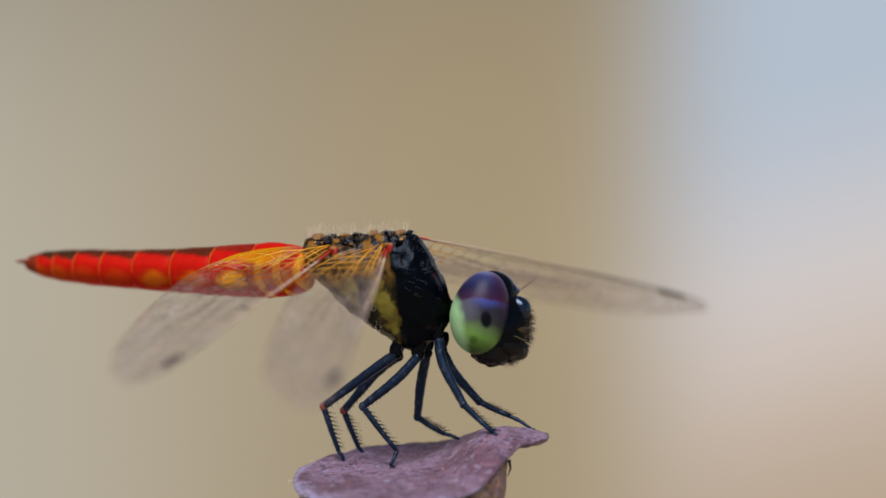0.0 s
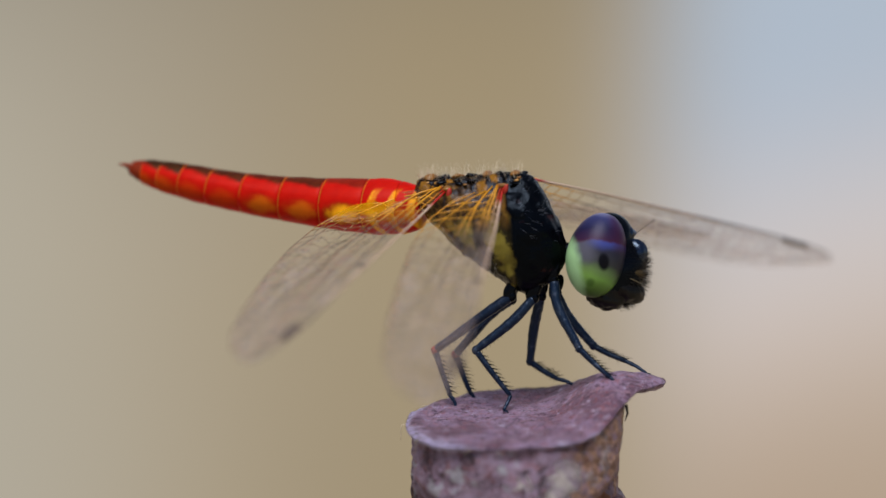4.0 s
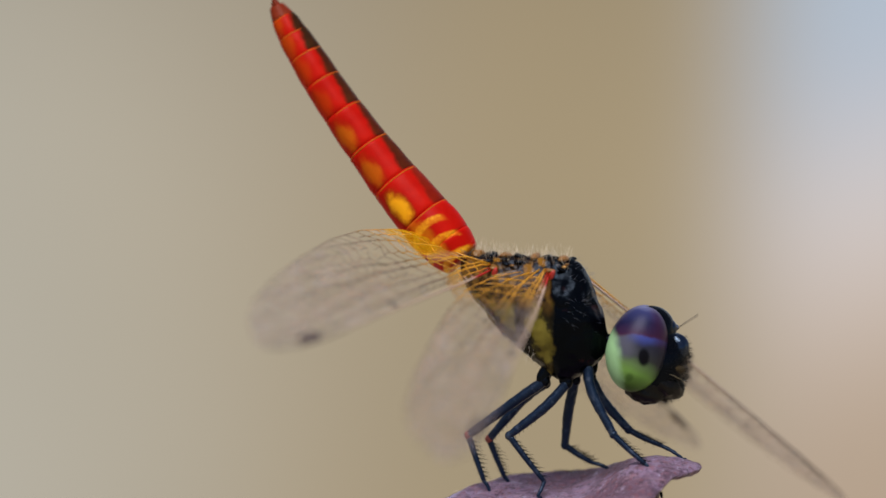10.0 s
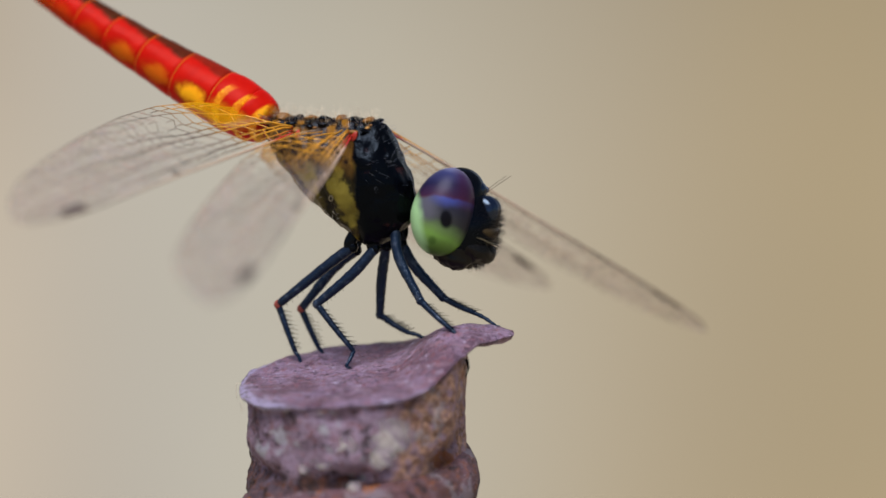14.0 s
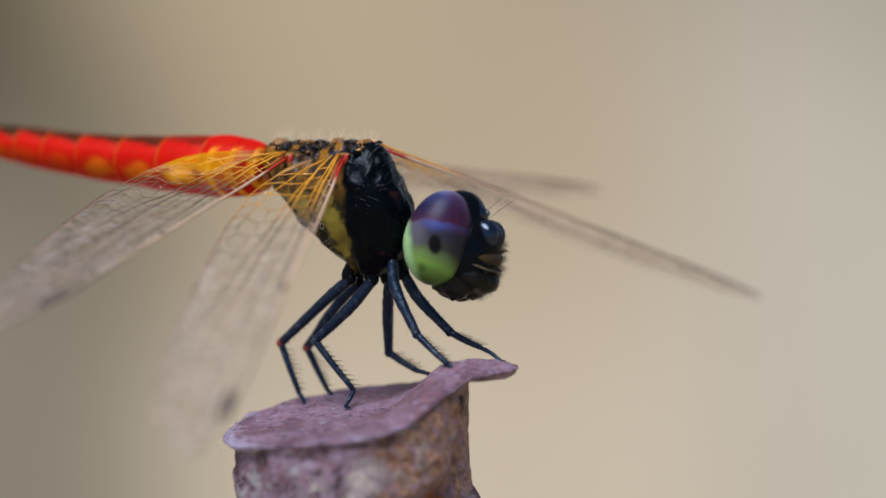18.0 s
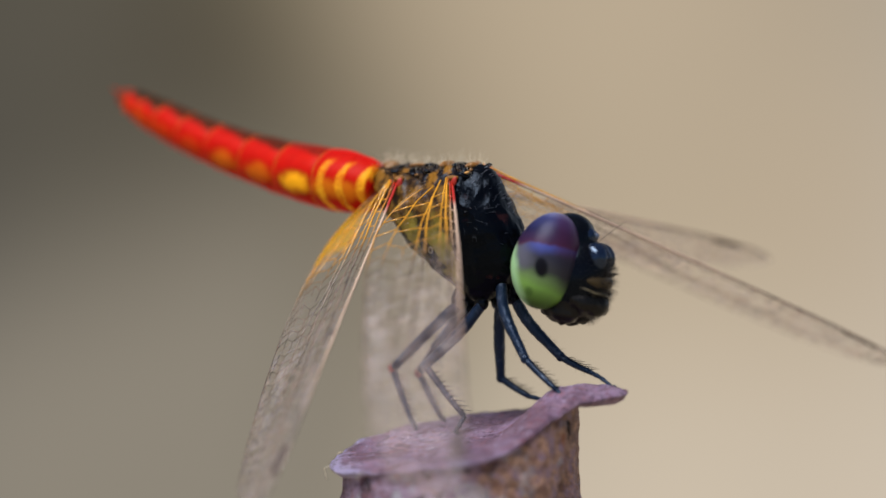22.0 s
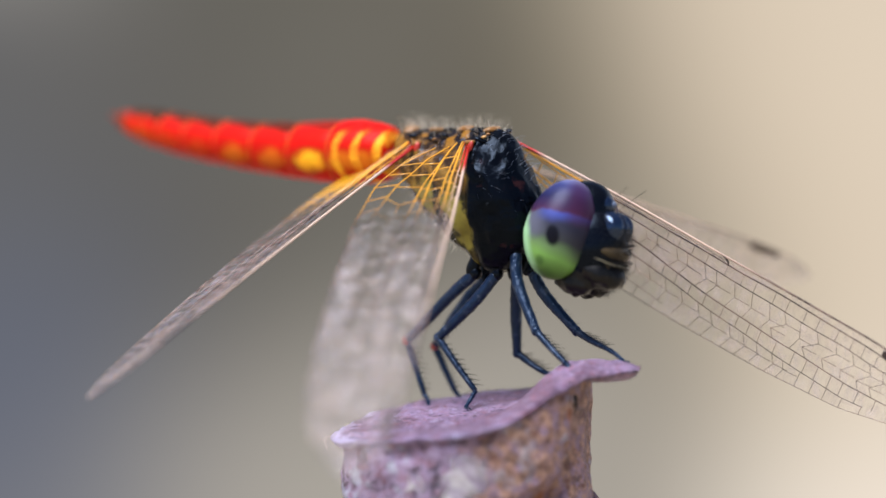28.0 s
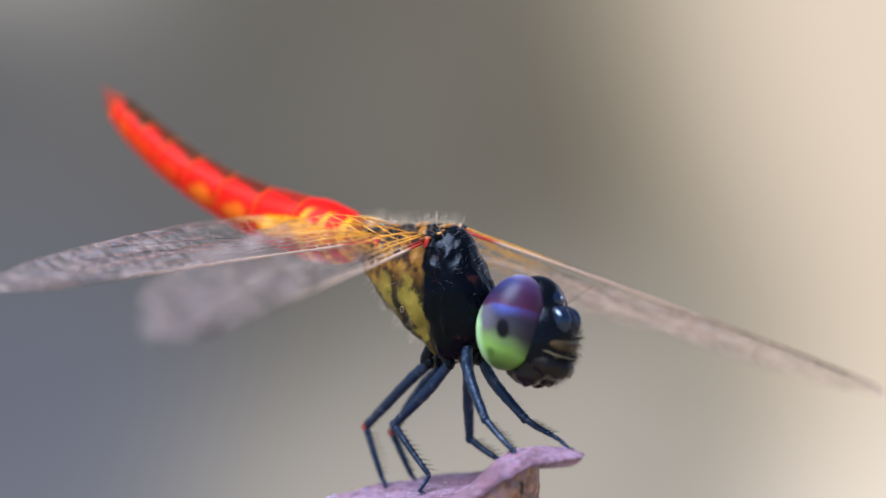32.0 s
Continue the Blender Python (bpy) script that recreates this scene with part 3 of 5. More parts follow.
SEG = 200
bm = bmesh.new()
top_rows, under = [], []
centre = bm.verts.new((0, 0, cut_height(0, 0)))
for k in range(1, 47):
    q = k / 46
    row = []
    for i in range(SEG):
        a = 2 * math.pi * i / SEG
        r = rim(a) * q
        x, y = r * math.cos(a), r * math.sin(a)
        edge = 0.22 * max(0, (q - 0.93) / 0.07) ** 2
        row.append(bm.verts.new((x, y, cut_height(x, y) - edge)))
    top_rows.append(row)
for i in range(SEG):
    bm.faces.new((centre, top_rows[0][i], top_rows[0][(i + 1) % SEG]))
for a, b in zip(top_rows, top_rows[1:]):
    for i in range(SEG):
        bm.faces.new((a[i], b[i], b[(i + 1) % SEG], a[(i + 1) % SEG]))
# the turned edge: a thin skirt under the rim, back to the bar's side
last = top_rows[-1]
for drop, inset in ((0.10, 0.0), (0.26, 0.06), (0.42, 0.24), (0.55, 0.7)):
    row = []
    for i in range(SEG):
        a = 2 * math.pi * i / SEG
        r = max(rim(a) - inset * (1 + 1.6 * (rim(a) - 6.3) / 2.7), 5.6)
        x, y = r * math.cos(a), r * math.sin(a)
        row.append(bm.verts.new((x, y, cut_height(x, y) - drop * (1 + 0.75 * max(0.0, rim(a) - 6.6) / 2.3) - 0.1 * noise.noise(Vector((x, y, drop))))))
    for i in range(SEG):
        bm.faces.new((last[i], row[i], row[(i + 1) % SEG], last[(i + 1) % SEG]))
    last = row
cut = part("cut_face", bm, cut_rust, bar, "mauve-brown sheared face with a turned-up burr lip")
cut.location = (0, 0, TOP)

bm = bmesh.new()
SIDES = 220


def pits(c, d):
    """Corroded hollows and grains in the bar's side, mm."""
    p = Vector((c.x * 6.1, c.y * 6.1, d))
    hollow = max(0.0, noise.noise(p * 0.75 + Vector((4, 2, 9))) - 0.18)
    turn = math.atan2(c.y, c.x)
    for at, width in ((-1.50, 0.30), (-0.38, 0.30), (-2.6, 0.35)):
        hollow += 1.6 * math.exp(-((turn - at) / width) ** 2 - ((d - 5.4) / 0.75) ** 2)
    return 0.65 * hollow + 0.10 * noise.noise(p * 2.1) + 0.06 * noise.noise(p * 4.6)


loops = []
depths = [0.9 + 0.16 * k for k in range(150)] + [25 + 1.2 * k for k in range(13)] + [41 + 14 * k for k in range(40)]
for d in depths:
    loop = []
    for i in range(SIDES):
        a = 2 * math.pi * i / SIDES
        c = Vector((math.cos(a), math.sin(a), 0))
        r = BR + 0.28 * max(0.0, math.cos(a - 3.5)) + 0.16 * noise.noise(Vector((c.x * 2.5, c.y * 2.5, d * 0.33))) + 0.07 * noise.noise(Vector((c.x * 9, c.y * 9, d * 1.5))) - pits(c, d)
        x, y = r * c.x, r * c.y
        top = cut_height(x, y) * math.exp(-(d - 0.9) / 6) + (1 - math.exp(-(d - 0.9) / 6)) * -4.4
        loop.append((x, y, TOP / MM + top - d + 0.9 - 0.25))
    loops.append(loop)
# the shaft's end closes just under the sheared face
inner = []
for q in (0.04, 0.3, 0.55, 0.8, 0.93):
    ring = [(q * BR * math.cos(2 * math.pi * i / SIDES), q * BR * math.sin(2 * math.pi * i / SIDES)) for i in range(SIDES)]
    inner.append([(x, y, TOP / MM + cut_height(x, y) - 0.45) for x, y in ring])
rings(bm, inner + loops)
for v in bm.verts:
    v.co.z = max(v.co.z, -40)
shaft = part("shaft", bm, bar_rust, bar)


def rib_mesh(turn):
    """A raised rib that winds most of the way round the bar."""
    bm = bmesh.new()
    loops = []
    for k in range(73):
        s = k / 72
        a = radians(-160 + 320 * s)
        lift = math.sin(math.pi * s) ** 0.3
        c = Vector((math.cos(a), math.sin(a), 0))
        z = turn * (s - 0.5) * 4.5 + 0.25 * noise.noise(Vector((s * 8, 1.0, turn)))
        loop = []
        for j in range(12):
            b = 2 * math.pi * j / 12
            n = 1 + 0.25 * noise.noise(Vector((s * 14, math.cos(b), turn)))
            out = 1.25 * lift * n * max(0, math.cos(b)) ** 0.8 - 0.3 * max(0, -math.cos(b))
            loop.append(c * (BR - 0.3 + out) + Vector((0, 0, z + 1.7 * math.sin(b) * (0.5 + 0.5 * lift))))
        loops.append(loop)
    rings(bm, loops)
    return bm


RIB0 = -11.4
rib = part("rib", rib_mesh(1), rib_rust, bar)
rib.matrix_basis = pose(0, 0, TOP + RIB0 * MM, 0, 0, -85)
for k in range(1, 40):
    ob = new("rib", rib.data)
    ob.parent = bar
    ob.matrix_basis = pose(0, 0, TOP + (RIB0 - 9.2 * k) * MM, 0, 0, -85 + (180 if k % 2 else 0))

# pale flakes and small burr splinters on the bar
def flake_material():
    m = Mat("pale_flake")
    c = m.mix(m.step(m.noise(900, 5), 0.38, 0.62), (0.36, 0.29, 0.37), (0.60, 0.55, 0.55))
    m.bump(m.noise(2500, 5), 0.8, 0.0003)
    # thin, eroded edges
    s = m.node("ShaderNodeSeparateXYZ")
    m.link(m.node("ShaderNodeTexCoord").outputs["Generated"], s.inputs[0])
    dy, dz = m.math("SUBTRACT", s.outputs[1], 0.5), m.math("SUBTRACT", s.outputs[2], 0.5)
    r = m.math("SQRT", m.math("ADD", m.math("MULTIPLY", dy, dy), m.math("MULTIPLY", dz, dz)))
    r = m.math("ADD", r, m.math("MULTIPLY", m.math("SUBTRACT", m.noise(1300, 5, 0.7), 0.5), 0.5))
    m.link(m.math("MULTIPLY", m.step(r, 0.46, 0.14), 0.85), m.b.inputs["Alpha"])
    return m.set(c, 0.8)


flake_skin = flake_material()
for a, z, s in ((-88, -7.3, 0.75), (-101, -8.3, 0.5), (-64, -6.9, 1.25), (-70, -8.0, 0.8), (-112, -8.8, 0.4), (-84, -9.6, 0.45)):
    bm = bmesh.new()
    for v in ellipsoid(bm, (0, 0, 0), (0.07, 1.15 * s, 1.05 * s), (0, 0, 0), 24, 16):
        turn = math.atan2(v.co.z, v.co.y)
        out = noise.noise(Vector((math.cos(turn) * 1.2, math.sin(turn) * 1.2, a))) + 0.2 * noise.noise(Vector((math.cos(turn) * 4, math.sin(turn) * 4, a)))
        v.co.y *= 1 + 0.5 * out
        v.co.z *= 1 + 0.5 * out
    for v in bm.verts:
        v.co.x += (BR * BR - v.co.y ** 2) ** 0.5 - BR
    ob = part("pale_flake", bm, flake_skin, bar, "pale grey flake of old coating")
    c = Vector((math.cos(radians(a)), math.sin(radians(a)), 0))
    ob.matrix_basis = pose(*(c * (BR + 0.06) * MM + Vector((0, 0, TOP + z * MM))), 0, 0, a)
rng = random.Random(9)
lint = bmesh.new()
bm = bmesh.new()
for k in range(5):
    x = 5.2 + 0.25 * k
    tube(bm, [(x, 0.3 - 0.2 * k, -3.2), (x + 0.1, 0.2 - 0.2 * k, -3.7), (x - 0.05, 0.25 - 0.2 * k, -4.1 - 0.1 * (k % 3))], [0.10, 0.07, 0.02], 5)
for k in range(4):
    a = radians(150 + 31 * k)
    r = rim(a)
    x, y = r * math.cos(a), r * math.sin(a)
    z = cut_height(x, y)
    out = Vector((math.cos(a), math.sin(a), 0))
    tip = Vector((x, y, z)) + out * rng.uniform(0.2, 0.5) + Vector((0, 0, -rng.uniform(0.5, 1.1)))
    tube(lint, spline([(x, y, z - 0.1), Vector((x, y, z - 0.2)) + out * 0.3, tip], 4), 0.012, 4)
part("lint_fibre", lint, tan_hair, bar, "fine pale fibres caught under the rim").location = (0, 0, TOP)
ob = part("splinter", bm, dull_black, bar, "dark splinters hanging under the burr")
ob.location = (0, 0, TOP)

# ---- the dragonfly ----
dragonfly = new("dragonfly")
dragonfly.matrix_basis = pose(BODY.x, BODY.y, TOP, 0, 0, HEADING)
tagged(dragonfly, "small red-tailed dragonfly with black thorax and clear wings, perched", "dragonfly")

# thorax: x, top, bottom, half width
THORAX = [(-7.1, 9.75, 8.35, 0.45), (-6.7, 9.95, 7.8, 0.9), (-6.2, 10.0, 7.2, 1.2), (-5.3, 9.95, 6.15, 1.6), (-4.4, 9.85, 5.2, 1.85), (-3.4, 9.9, 4.35, 2.05),
          (-2.3, 10.0, 3.45, 2.15), (-1.5, 10.05, 2.85, 2.15), (-0.8, 9.95, 2.55, 2.05), (-0.1, 9.6, 2.7, 1.9), (0.5, 8.9, 3.1, 1.65), (1.1, 7.6, 3.7, 1.3), (1.5, 6.4, 4.1, 0.9), (1.75, 5.6, 4.6, 0.5)]
bm = bmesh.new()
loops = []
for x in np.linspace(-7.1, 1.75, 90):
    top, low, half = along(THORAX, x)
    loop = []
    for i in range(72):
        a = 2 * math.pi * i / 72
        c, s = math.cos(a), math.sin(a)
        # pinched back between the wing roots
        y = half * math.copysign(abs(c) ** 0.85, c) * (1 - 0.32 * max(0, s) ** 2)
        z = (top + low) / 2 + (top - low) / 2 * math.copysign(abs(s) ** 0.9, s)
        groove = 0.10 * math.exp(-((x + 1.15 + 0.05 * z) / 0.18) ** 2) + 0.08 * math.exp(-((x + 3.6 + 0.42 * (z - 7)) / 0.16) ** 2)
        p = Vector((x, y * (1 - groove), z))
        loop.append(p + Vector(noise.noise_vector(p * 0.8)) * 0.12 + Vector(noise.noise_vector(p * 2.1)) * 0.10 + Vector(noise.noise_vector(p * 5.0)) * 0.035)
    loops.append(loop)
rings(bm, loops)
thorax = part("thorax", bm, thorax_skin, dragonfly, "black and olive-yellow striped, finely hairy thorax")

rng = random.Random(5)
bm = bmesh.new()
for k in range(1050):
    pick = rng.random()
    x = rng.uniform(-6.9, -0.6) if pick < 0.93 else rng.uniform(-0.6, 1.3)
    if pick >= 0.55 and x > -2.2:
        continue
    top, low, half = along(THORAX, x)
    a = rng.uniform(0.30, 0.70) * math.pi if pick < 0.55 else (rng.uniform(1.15, 1.85) * math.pi if pick < 0.82 else rng.uniform(0, 2 * math.pi))
    c, s = math.cos(a), math.sin(a)
    p = Vector((x, half * math.copysign(abs(c) ** 0.85, c) * (1 - 0.32 * max(0, s) ** 2), (top + low) / 2 + (top - low) / 2 * math.copysign(abs(s) ** 0.9, s)))
    hair(bm, p, (rng.uniform(-0.7, 0.4), c + rng.uniform(-0.5, 0.5), s + rng.uniform(-0.4, 0.4)), rng.uniform(0.25, 1.25) * (1.0 if pick < 0.55 else 0.55), 0.0045 if pick < 0.55 else 0.004)
part("fuzz", bm, tan_hair, thorax, "fine pale hairs")

# short grey hairs lying on the black front
bm = bmesh.new()
for k in range(130):
    x = rng.uniform(-0.7, 1.3)
    top, low, half = along(THORAX, x)
    a = rng.uniform(0.0, 1.0) * math.pi
    c, s = math.cos(a), math.sin(a)
    p = Vector((x, half * math.copysign(abs(c) ** 0.85, c) * (1 - 0.32 * max(0, s) ** 2), (top + low) / 2 + (top - low) / 2 * math.copysign(abs(s) ** 0.9, s)))
    hair(bm, p, (0.9 + rng.uniform(-0.5, 0.5), c * 0.8 + rng.uniform(-0.3, 0.3), s * 0.8 - 0.3 + rng.uniform(-0.4, 0.4)), rng.uniform(0.3, 0.75), 0.006)
part("front_fuzz", bm, grey_hair, thorax, "short grey hairs on the black front")

# breathing hole on each flank: a pale ring round a dark pit
for side in (-1, 1):
    top, low, half = along(THORAX, -2.6)
    bm = bmesh.new()
    ring = [Vector((-2.6 + 0.11 * math.cos(a), side * (half + 0.01), 5.55 + 0.15 * math.sin(a))) for a in [2 * math.pi * k / 16 for k in range(17)]]
    tube(bm, ring, 0.035, 6)
    part("spiracle", bm, pale_chitin, thorax, "pale-rimmed breathing hole")
    bm = bmesh.new()
    ellipsoid(bm, (-2.6, side * half, 5.55), (0.10, 0.05, 0.14), (0, 0, 0), 12, 8)
    part("spiracle_pit", bm, dull_black, thorax)

for side in (-1, 1):
    for x, mat, nm in ((-1.7, red_root, "fore"), (-5.1, red_root, "hind")):
        bm = bmesh.new()
        ellipsoid(bm, (x, side * 1.12, 9.25), (0.40, 0.26, 0.17), (0, 0, 20 * side), 18, 12, 0.10)
        part("wing_hinge", bm, amber_root, thorax, "amber and dark wing hinge")
        bm = bmesh.new()
        ellipsoid(bm, (x + 0.22, side * 1.36, 9.0), (0.17, 0.14, 0.34), (0, 18, 0), 14, 10, 0.05)
        part("wing_hinge", bm, mat, thorax, "red wing root")
for k in range(7):
    bm = bmesh.new()
    x = -6.2 + 0.85 * k
    ellipsoid(bm, (x, 0, 9.85), (0.36, 0.62, 0.22), (0, 0, 0), 20, 14, 0.20)
    part("back_plate", bm, amber_root if k % 2 == 0 else black, thorax)
# small plates and knobs between the wing roots
for k in range(44):
    side = -1 if k % 2 else 1
    x = rng.uniform(-6.4, -0.4)
    bm = bmesh.new()
    size = rng.uniform(0.08, 0.20)
    ellipsoid(bm, (x, side * rng.uniform(0.35, 1.2), 9.58 + rng.uniform(-0.25, 0.2)), (size * rng.uniform(0.8, 2.2), size, size * 0.6), (0, rng.uniform(-20, 20), rng.uniform(-40, 40)), 14, 10, 0.10)
    part("back_knob", bm, (black, amber_root, dull_black, black, pale_amber)[k % 5], thorax)
# head, about its own joint with the thorax
bm = bmesh.new()
tube(bm, [(-0.5, 0, -0.1), (0.3, 0, -0.1), (0.9, 0, -0.2)], [0.55, 0.5, 0.6], 12)
ellipsoid(bm, (1.55, 0, -0.4), (1.3, 2.2, 2.2), (0, 0, 0), 28, 20, 0.04)
ellipsoid(bm, (2.75, 0, -1.15), (2.0, 1.75, 2.25), (0, 14, 0), 32, 24, 0.05)
ellipsoid(bm, (2.45, 0, 0.35), (1.50, 1.45, 1.85), (0, 20, 0), 32, 24, 0.05)
head = part("head", bm, black, dragonfly, "black head with large green and violet eyes")
cam.data.dof.focus_object = head
for side in (-1, 1):
    bm = bmesh.new()
    for v in ellipsoid(bm, (0, 0, 0), (1.80, 1.72, 2.50), (0, 0, 0), 56, 40):
        v.co.x += 0.10 * v.co.z if v.co.z < 0 else 0.20 * v.co.z
    eye = part("eye", bm, eye_skin, head, "glossy eye, violet-brown above and green below")
    if side > 0:
        for v in eye.data.vertices:
            v.co.y = -v.co.y
        eye.data.flip_normals()
    eye.matrix_basis = pose(1.74 * MM, side * 1.3 * MM, -0.36 * MM, side * 6, -3, side * -8)
bm = bmesh.new()
for side in (-1, 1):
    for v in ellipsoid(bm, (4.02, side * 0.44, -0.28), (0.80, 0.54, 0.88), (0, 8, side * 12), 40, 28, 0.03):
        v.co += Vector((0.05, 0, 0.02)) * math.sin(v.co.y * 11) * (v.co.x > 4.2)
part("forehead", bm, blue_gloss, head, "shiny black two-lobed forehead")
bm = bmesh.new()
ellipsoid(bm, (3.5, 0, 0.88), (0.62, 0.66, 0.58), (0, 0, 0), 22, 16, 0.06)
part("vertex", bm, blue_gloss, head, "shiny black knob between the eyes")
for y, x, z in ((0.0, 4.02, 0.95), (0.52, 3.6, 1.08), (-0.52, 3.6, 1.08)):
    bm = bmesh.new()
    ellipsoid(bm, (x, y, z), (0.19, 0.19, 0.19), (0, 0, 0), 14, 10)
    part("ocellus", bm, chitin("ocellus", (0.05, 0.06, 0.09), 0.1), head, "tiny glassy simple eye")
bm = bmesh.new()
ellipsoid(bm, (3.75, 0, -1.3), (1.12, 1.35, 0.62), (0, 16, 0), 28, 18, 0.07)
part("clypeus", bm, face_brown, head, "dark brown glossy face plate")
bm = bmesh.new()
ellipsoid(bm, (3.75, 0, -1.78), (1.10, 1.45, 0.07), (0, 22, 0), 28, 8, 0.07)
part("lip_edge", bm, pale_chitin, head, "pale edge of the upper lip")
bm = bmesh.new()
for v in ellipsoid(bm, (3.25, 0, -2.25), (1.5, 1.45, 0.9), (0, 32, 0), 40, 28, 0.12):
    v.co += Vector(noise.noise_vector(v.co * 3.4)) * 0.12
part("labrum", bm, dull_black, head)
for side in (-1, 1):
    bm = bmesh.new()
    for v in ellipsoid(bm, (2.35, side * 0.55, -2.65), (1.25, 0.92, 0.95), (0, 20, side * 10), 36, 24, 0.12):
        v.co += Vector(noise.noise_vector(v.co * 3.1)) * 0.12
    part("mandible", bm, dull_black, head)
    bm = bmesh.new()
    tube(bm, spline([(3.85, side * 0.75, 0.65), (4.25, side * 0.85, 1.0), (4.8, side * 0.95, 1.4), (5.3, side * 1.05, 1.75)], 4), 0.013, 5)
    part("antenna", bm, black, head)
bm = bmesh.new()
for k in range(1500):
    a, b = rng.uniform(-1.3, 1.3), rng.uniform(-1.3, 0.7)
    way = Vector((math.cos(a) * math.cos(b), math.sin(a) * math.cos(b), math.sin(b)))
    hair(bm, Vector((2.9 + 1.85 * way.x, 1.5 * way.y, -1.15 + 2.2 * way.z)), way + Vector((0.2, 0, 0.1)), rng.uniform(0.25, 0.62), 0.010)
part("fuzz", bm, dark_hair, head, "short dark face hairs")
for side in (-1, 1):
    bm = bmesh.new()
    ellipsoid(bm, (3.95, side * 0.72, -2.05), (0.42, 0.30, 0.16), (0, 40, side * -30), 16, 10, 0.06)
    part("lip_mark", bm, pale_chitin, head, "pale olive mark on the upper lip")

# abdomen: ten rings; x runs back from the joint
LENGTHS = [1.2, 2.1, 2.8, 2.7, 2.6, 2.3, 1.9, 1.5, 1.2, 0.9]
GIRTH = [(0.0, 1.15, 1.15), (1.0, 1.55, 1.5), (2.6, 1.72, 1.62), (5.0, 1.62, 1.5), (7.7, 1.42, 1.34), (10.2, 1.33, 1.22), (12.6, 1.28, 1.12), (14.7, 1.22, 1.05), (16.6, 1.10, 0.94), (18.1, 0.88, 0.75), (19.2, 0.50, 0.44)]
STARTS = [sum(LENGTHS[:k]) for k in range(10)]
SKINS = [abdomen_front, abdomen_front, abdomen_gold, abdomen_patch, abdomen_patch, abdomen_mid, abdomen_mid, abdomen_rear, abdomen_rear, tip_skin]


def segment_mesh(k):
    bm = bmesh.new()
    loops = []
    n = 9
    for j in range(n + 1):
        s = j / n
        x = LENGTHS[k] * s * 1.04
        w, h = along(GIRTH, STARTS[k] + LENGTHS[k] * s)
        swell = 1 + 0.018 * math.sin(math.pi * s) - 0.03 * (s < 0.05)
        loop = []
        for i in range(32):
            a = 2 * math.pi * i / 32
            c, q = math.cos(a), math.sin(a)
            y = w * swell * c
            z = h * swell * math.copysign(abs(q) ** 0.92, q) + 0.10 * h * max(0, q) ** 6
            p = Vector((x, y, z))
            loop.append(p + Vector(noise.noise_vector(p * 1.1 + Vector((k * 5, 0, 0)))) * 0.045)
        loops.append(loop)
    rings(bm, loops)
    return bm


def ring_mesh(k):
    bm = bmesh.new()
    w, h = along(GIRTH, STARTS[k] + LENGTHS[k])
    loops = []
    for i in range(36):
        a = 2 * math.pi * i / 36
        c, q = math.cos(a), math.sin(a)
        z = h * math.copysign(abs(q) ** 0.92, q) + 0.10 * h * max(0, q) ** 6
        out = Vector((0, c, q))
        base = Vector((LENGTHS[k] * 1.0, w * c, z)) * 1.0
        loops.append([base + Vector((math.cos(b) * 0.045, 0, 0)) + out * (0.002 + 0.016 * math.sin(b)) for b in [2 * math.pi * j / 6 for j in range(6)]])
    loops.append(loops[0])
    rings(bm, loops, False)
    return bm


abdomen = part("abdomen", segment_mesh(0), SKINS[0], dragonfly, "red tail with yellow side patches and a dark back line")
segments = []
for k in range(1, 10):
    seg = part("abdomen_segment", segment_mesh(k), SKINS[k], abdomen)
    if k < 9:
        bm = ring_mesh(k)
        for v in bm.verts:
            v.co *= MM
        me = bpy.data.meshes.new("suture")
        bmesh.ops.remove_doubles(bm, verts=bm.verts[:], dist=1e-7)
        base = bmesh.new()
        base.from_mesh(seg.data)
        count = len(base.faces)
        bm.to_mesh(me)
        bm.free()
        base.from_mesh(me)
        base.faces.ensure_lookup_table()
        for fc in base.faces[count:]:
            fc.material_index = 1
        base.to_mesh(seg.data)
        base.free()
        bpy.data.meshes.remove(me)
        seg.data.materials.append(suture)
        for p in seg.data.polygons:
            p.use_smooth = True
    else:
        bm = bmesh.new()
        bm.from_mesh(seg.data)
        for v in bm.verts:
            v.co /= MM
        for side in (-1, 1):
            tube(bm, [(0.4, side * 0.2, 0.08), (0.9, side * 0.2, 0.12), (1.4, side * 0.14, 0.1), (1.9, side * 0.06, 0.05)], [0.18, 0.17, 0.12, 0.03], 8)
        tube(bm, [(0.4, 0, -0.1), (0.9, 0, -0.2), (1.3, 0, -0.12)], [0.16, 0.13, 0.04], 8)
        for v in bm.verts:
            v.co *= MM
        bm.to_mesh(seg.data)
        bm.free()
        for p in seg.data.polygons:
            p.use_smooth = True
    segments.append(seg)

# ---- wings: x runs out to the tip, y back to the trailing edge ----
FORE = [(0.0, 0.0, 1.5), (0.05, -0.05, 3.1), (0.12, -0.1, 4.2), (0.25, -0.15, 4.8), (0.45, -0.05, 5.0), (0.62, 0.0, 5.0), (0.78, 0.05, 4.7), (0.88, 0.2, 4.0), (0.95, 0.55, 2.9), (0.985, 1.0, 2.2), (1.0, 1.45, 1.65)]
HIND = [(0.0, 0.0, 0.8), (0.03, -0.05, 4.6), (0.08, -0.1, 6.0), (0.18, -0.15, 6.9), (0.32, -0.1, 7.1), (0.5, 0.0, 6.6), (0.68, 0.05, 5.8), (0.82, 0.12, 4.9), (0.92, 0.45, 3.7), (0.975, 1.0, 2.6), (1.0, 1.55, 1.8)]


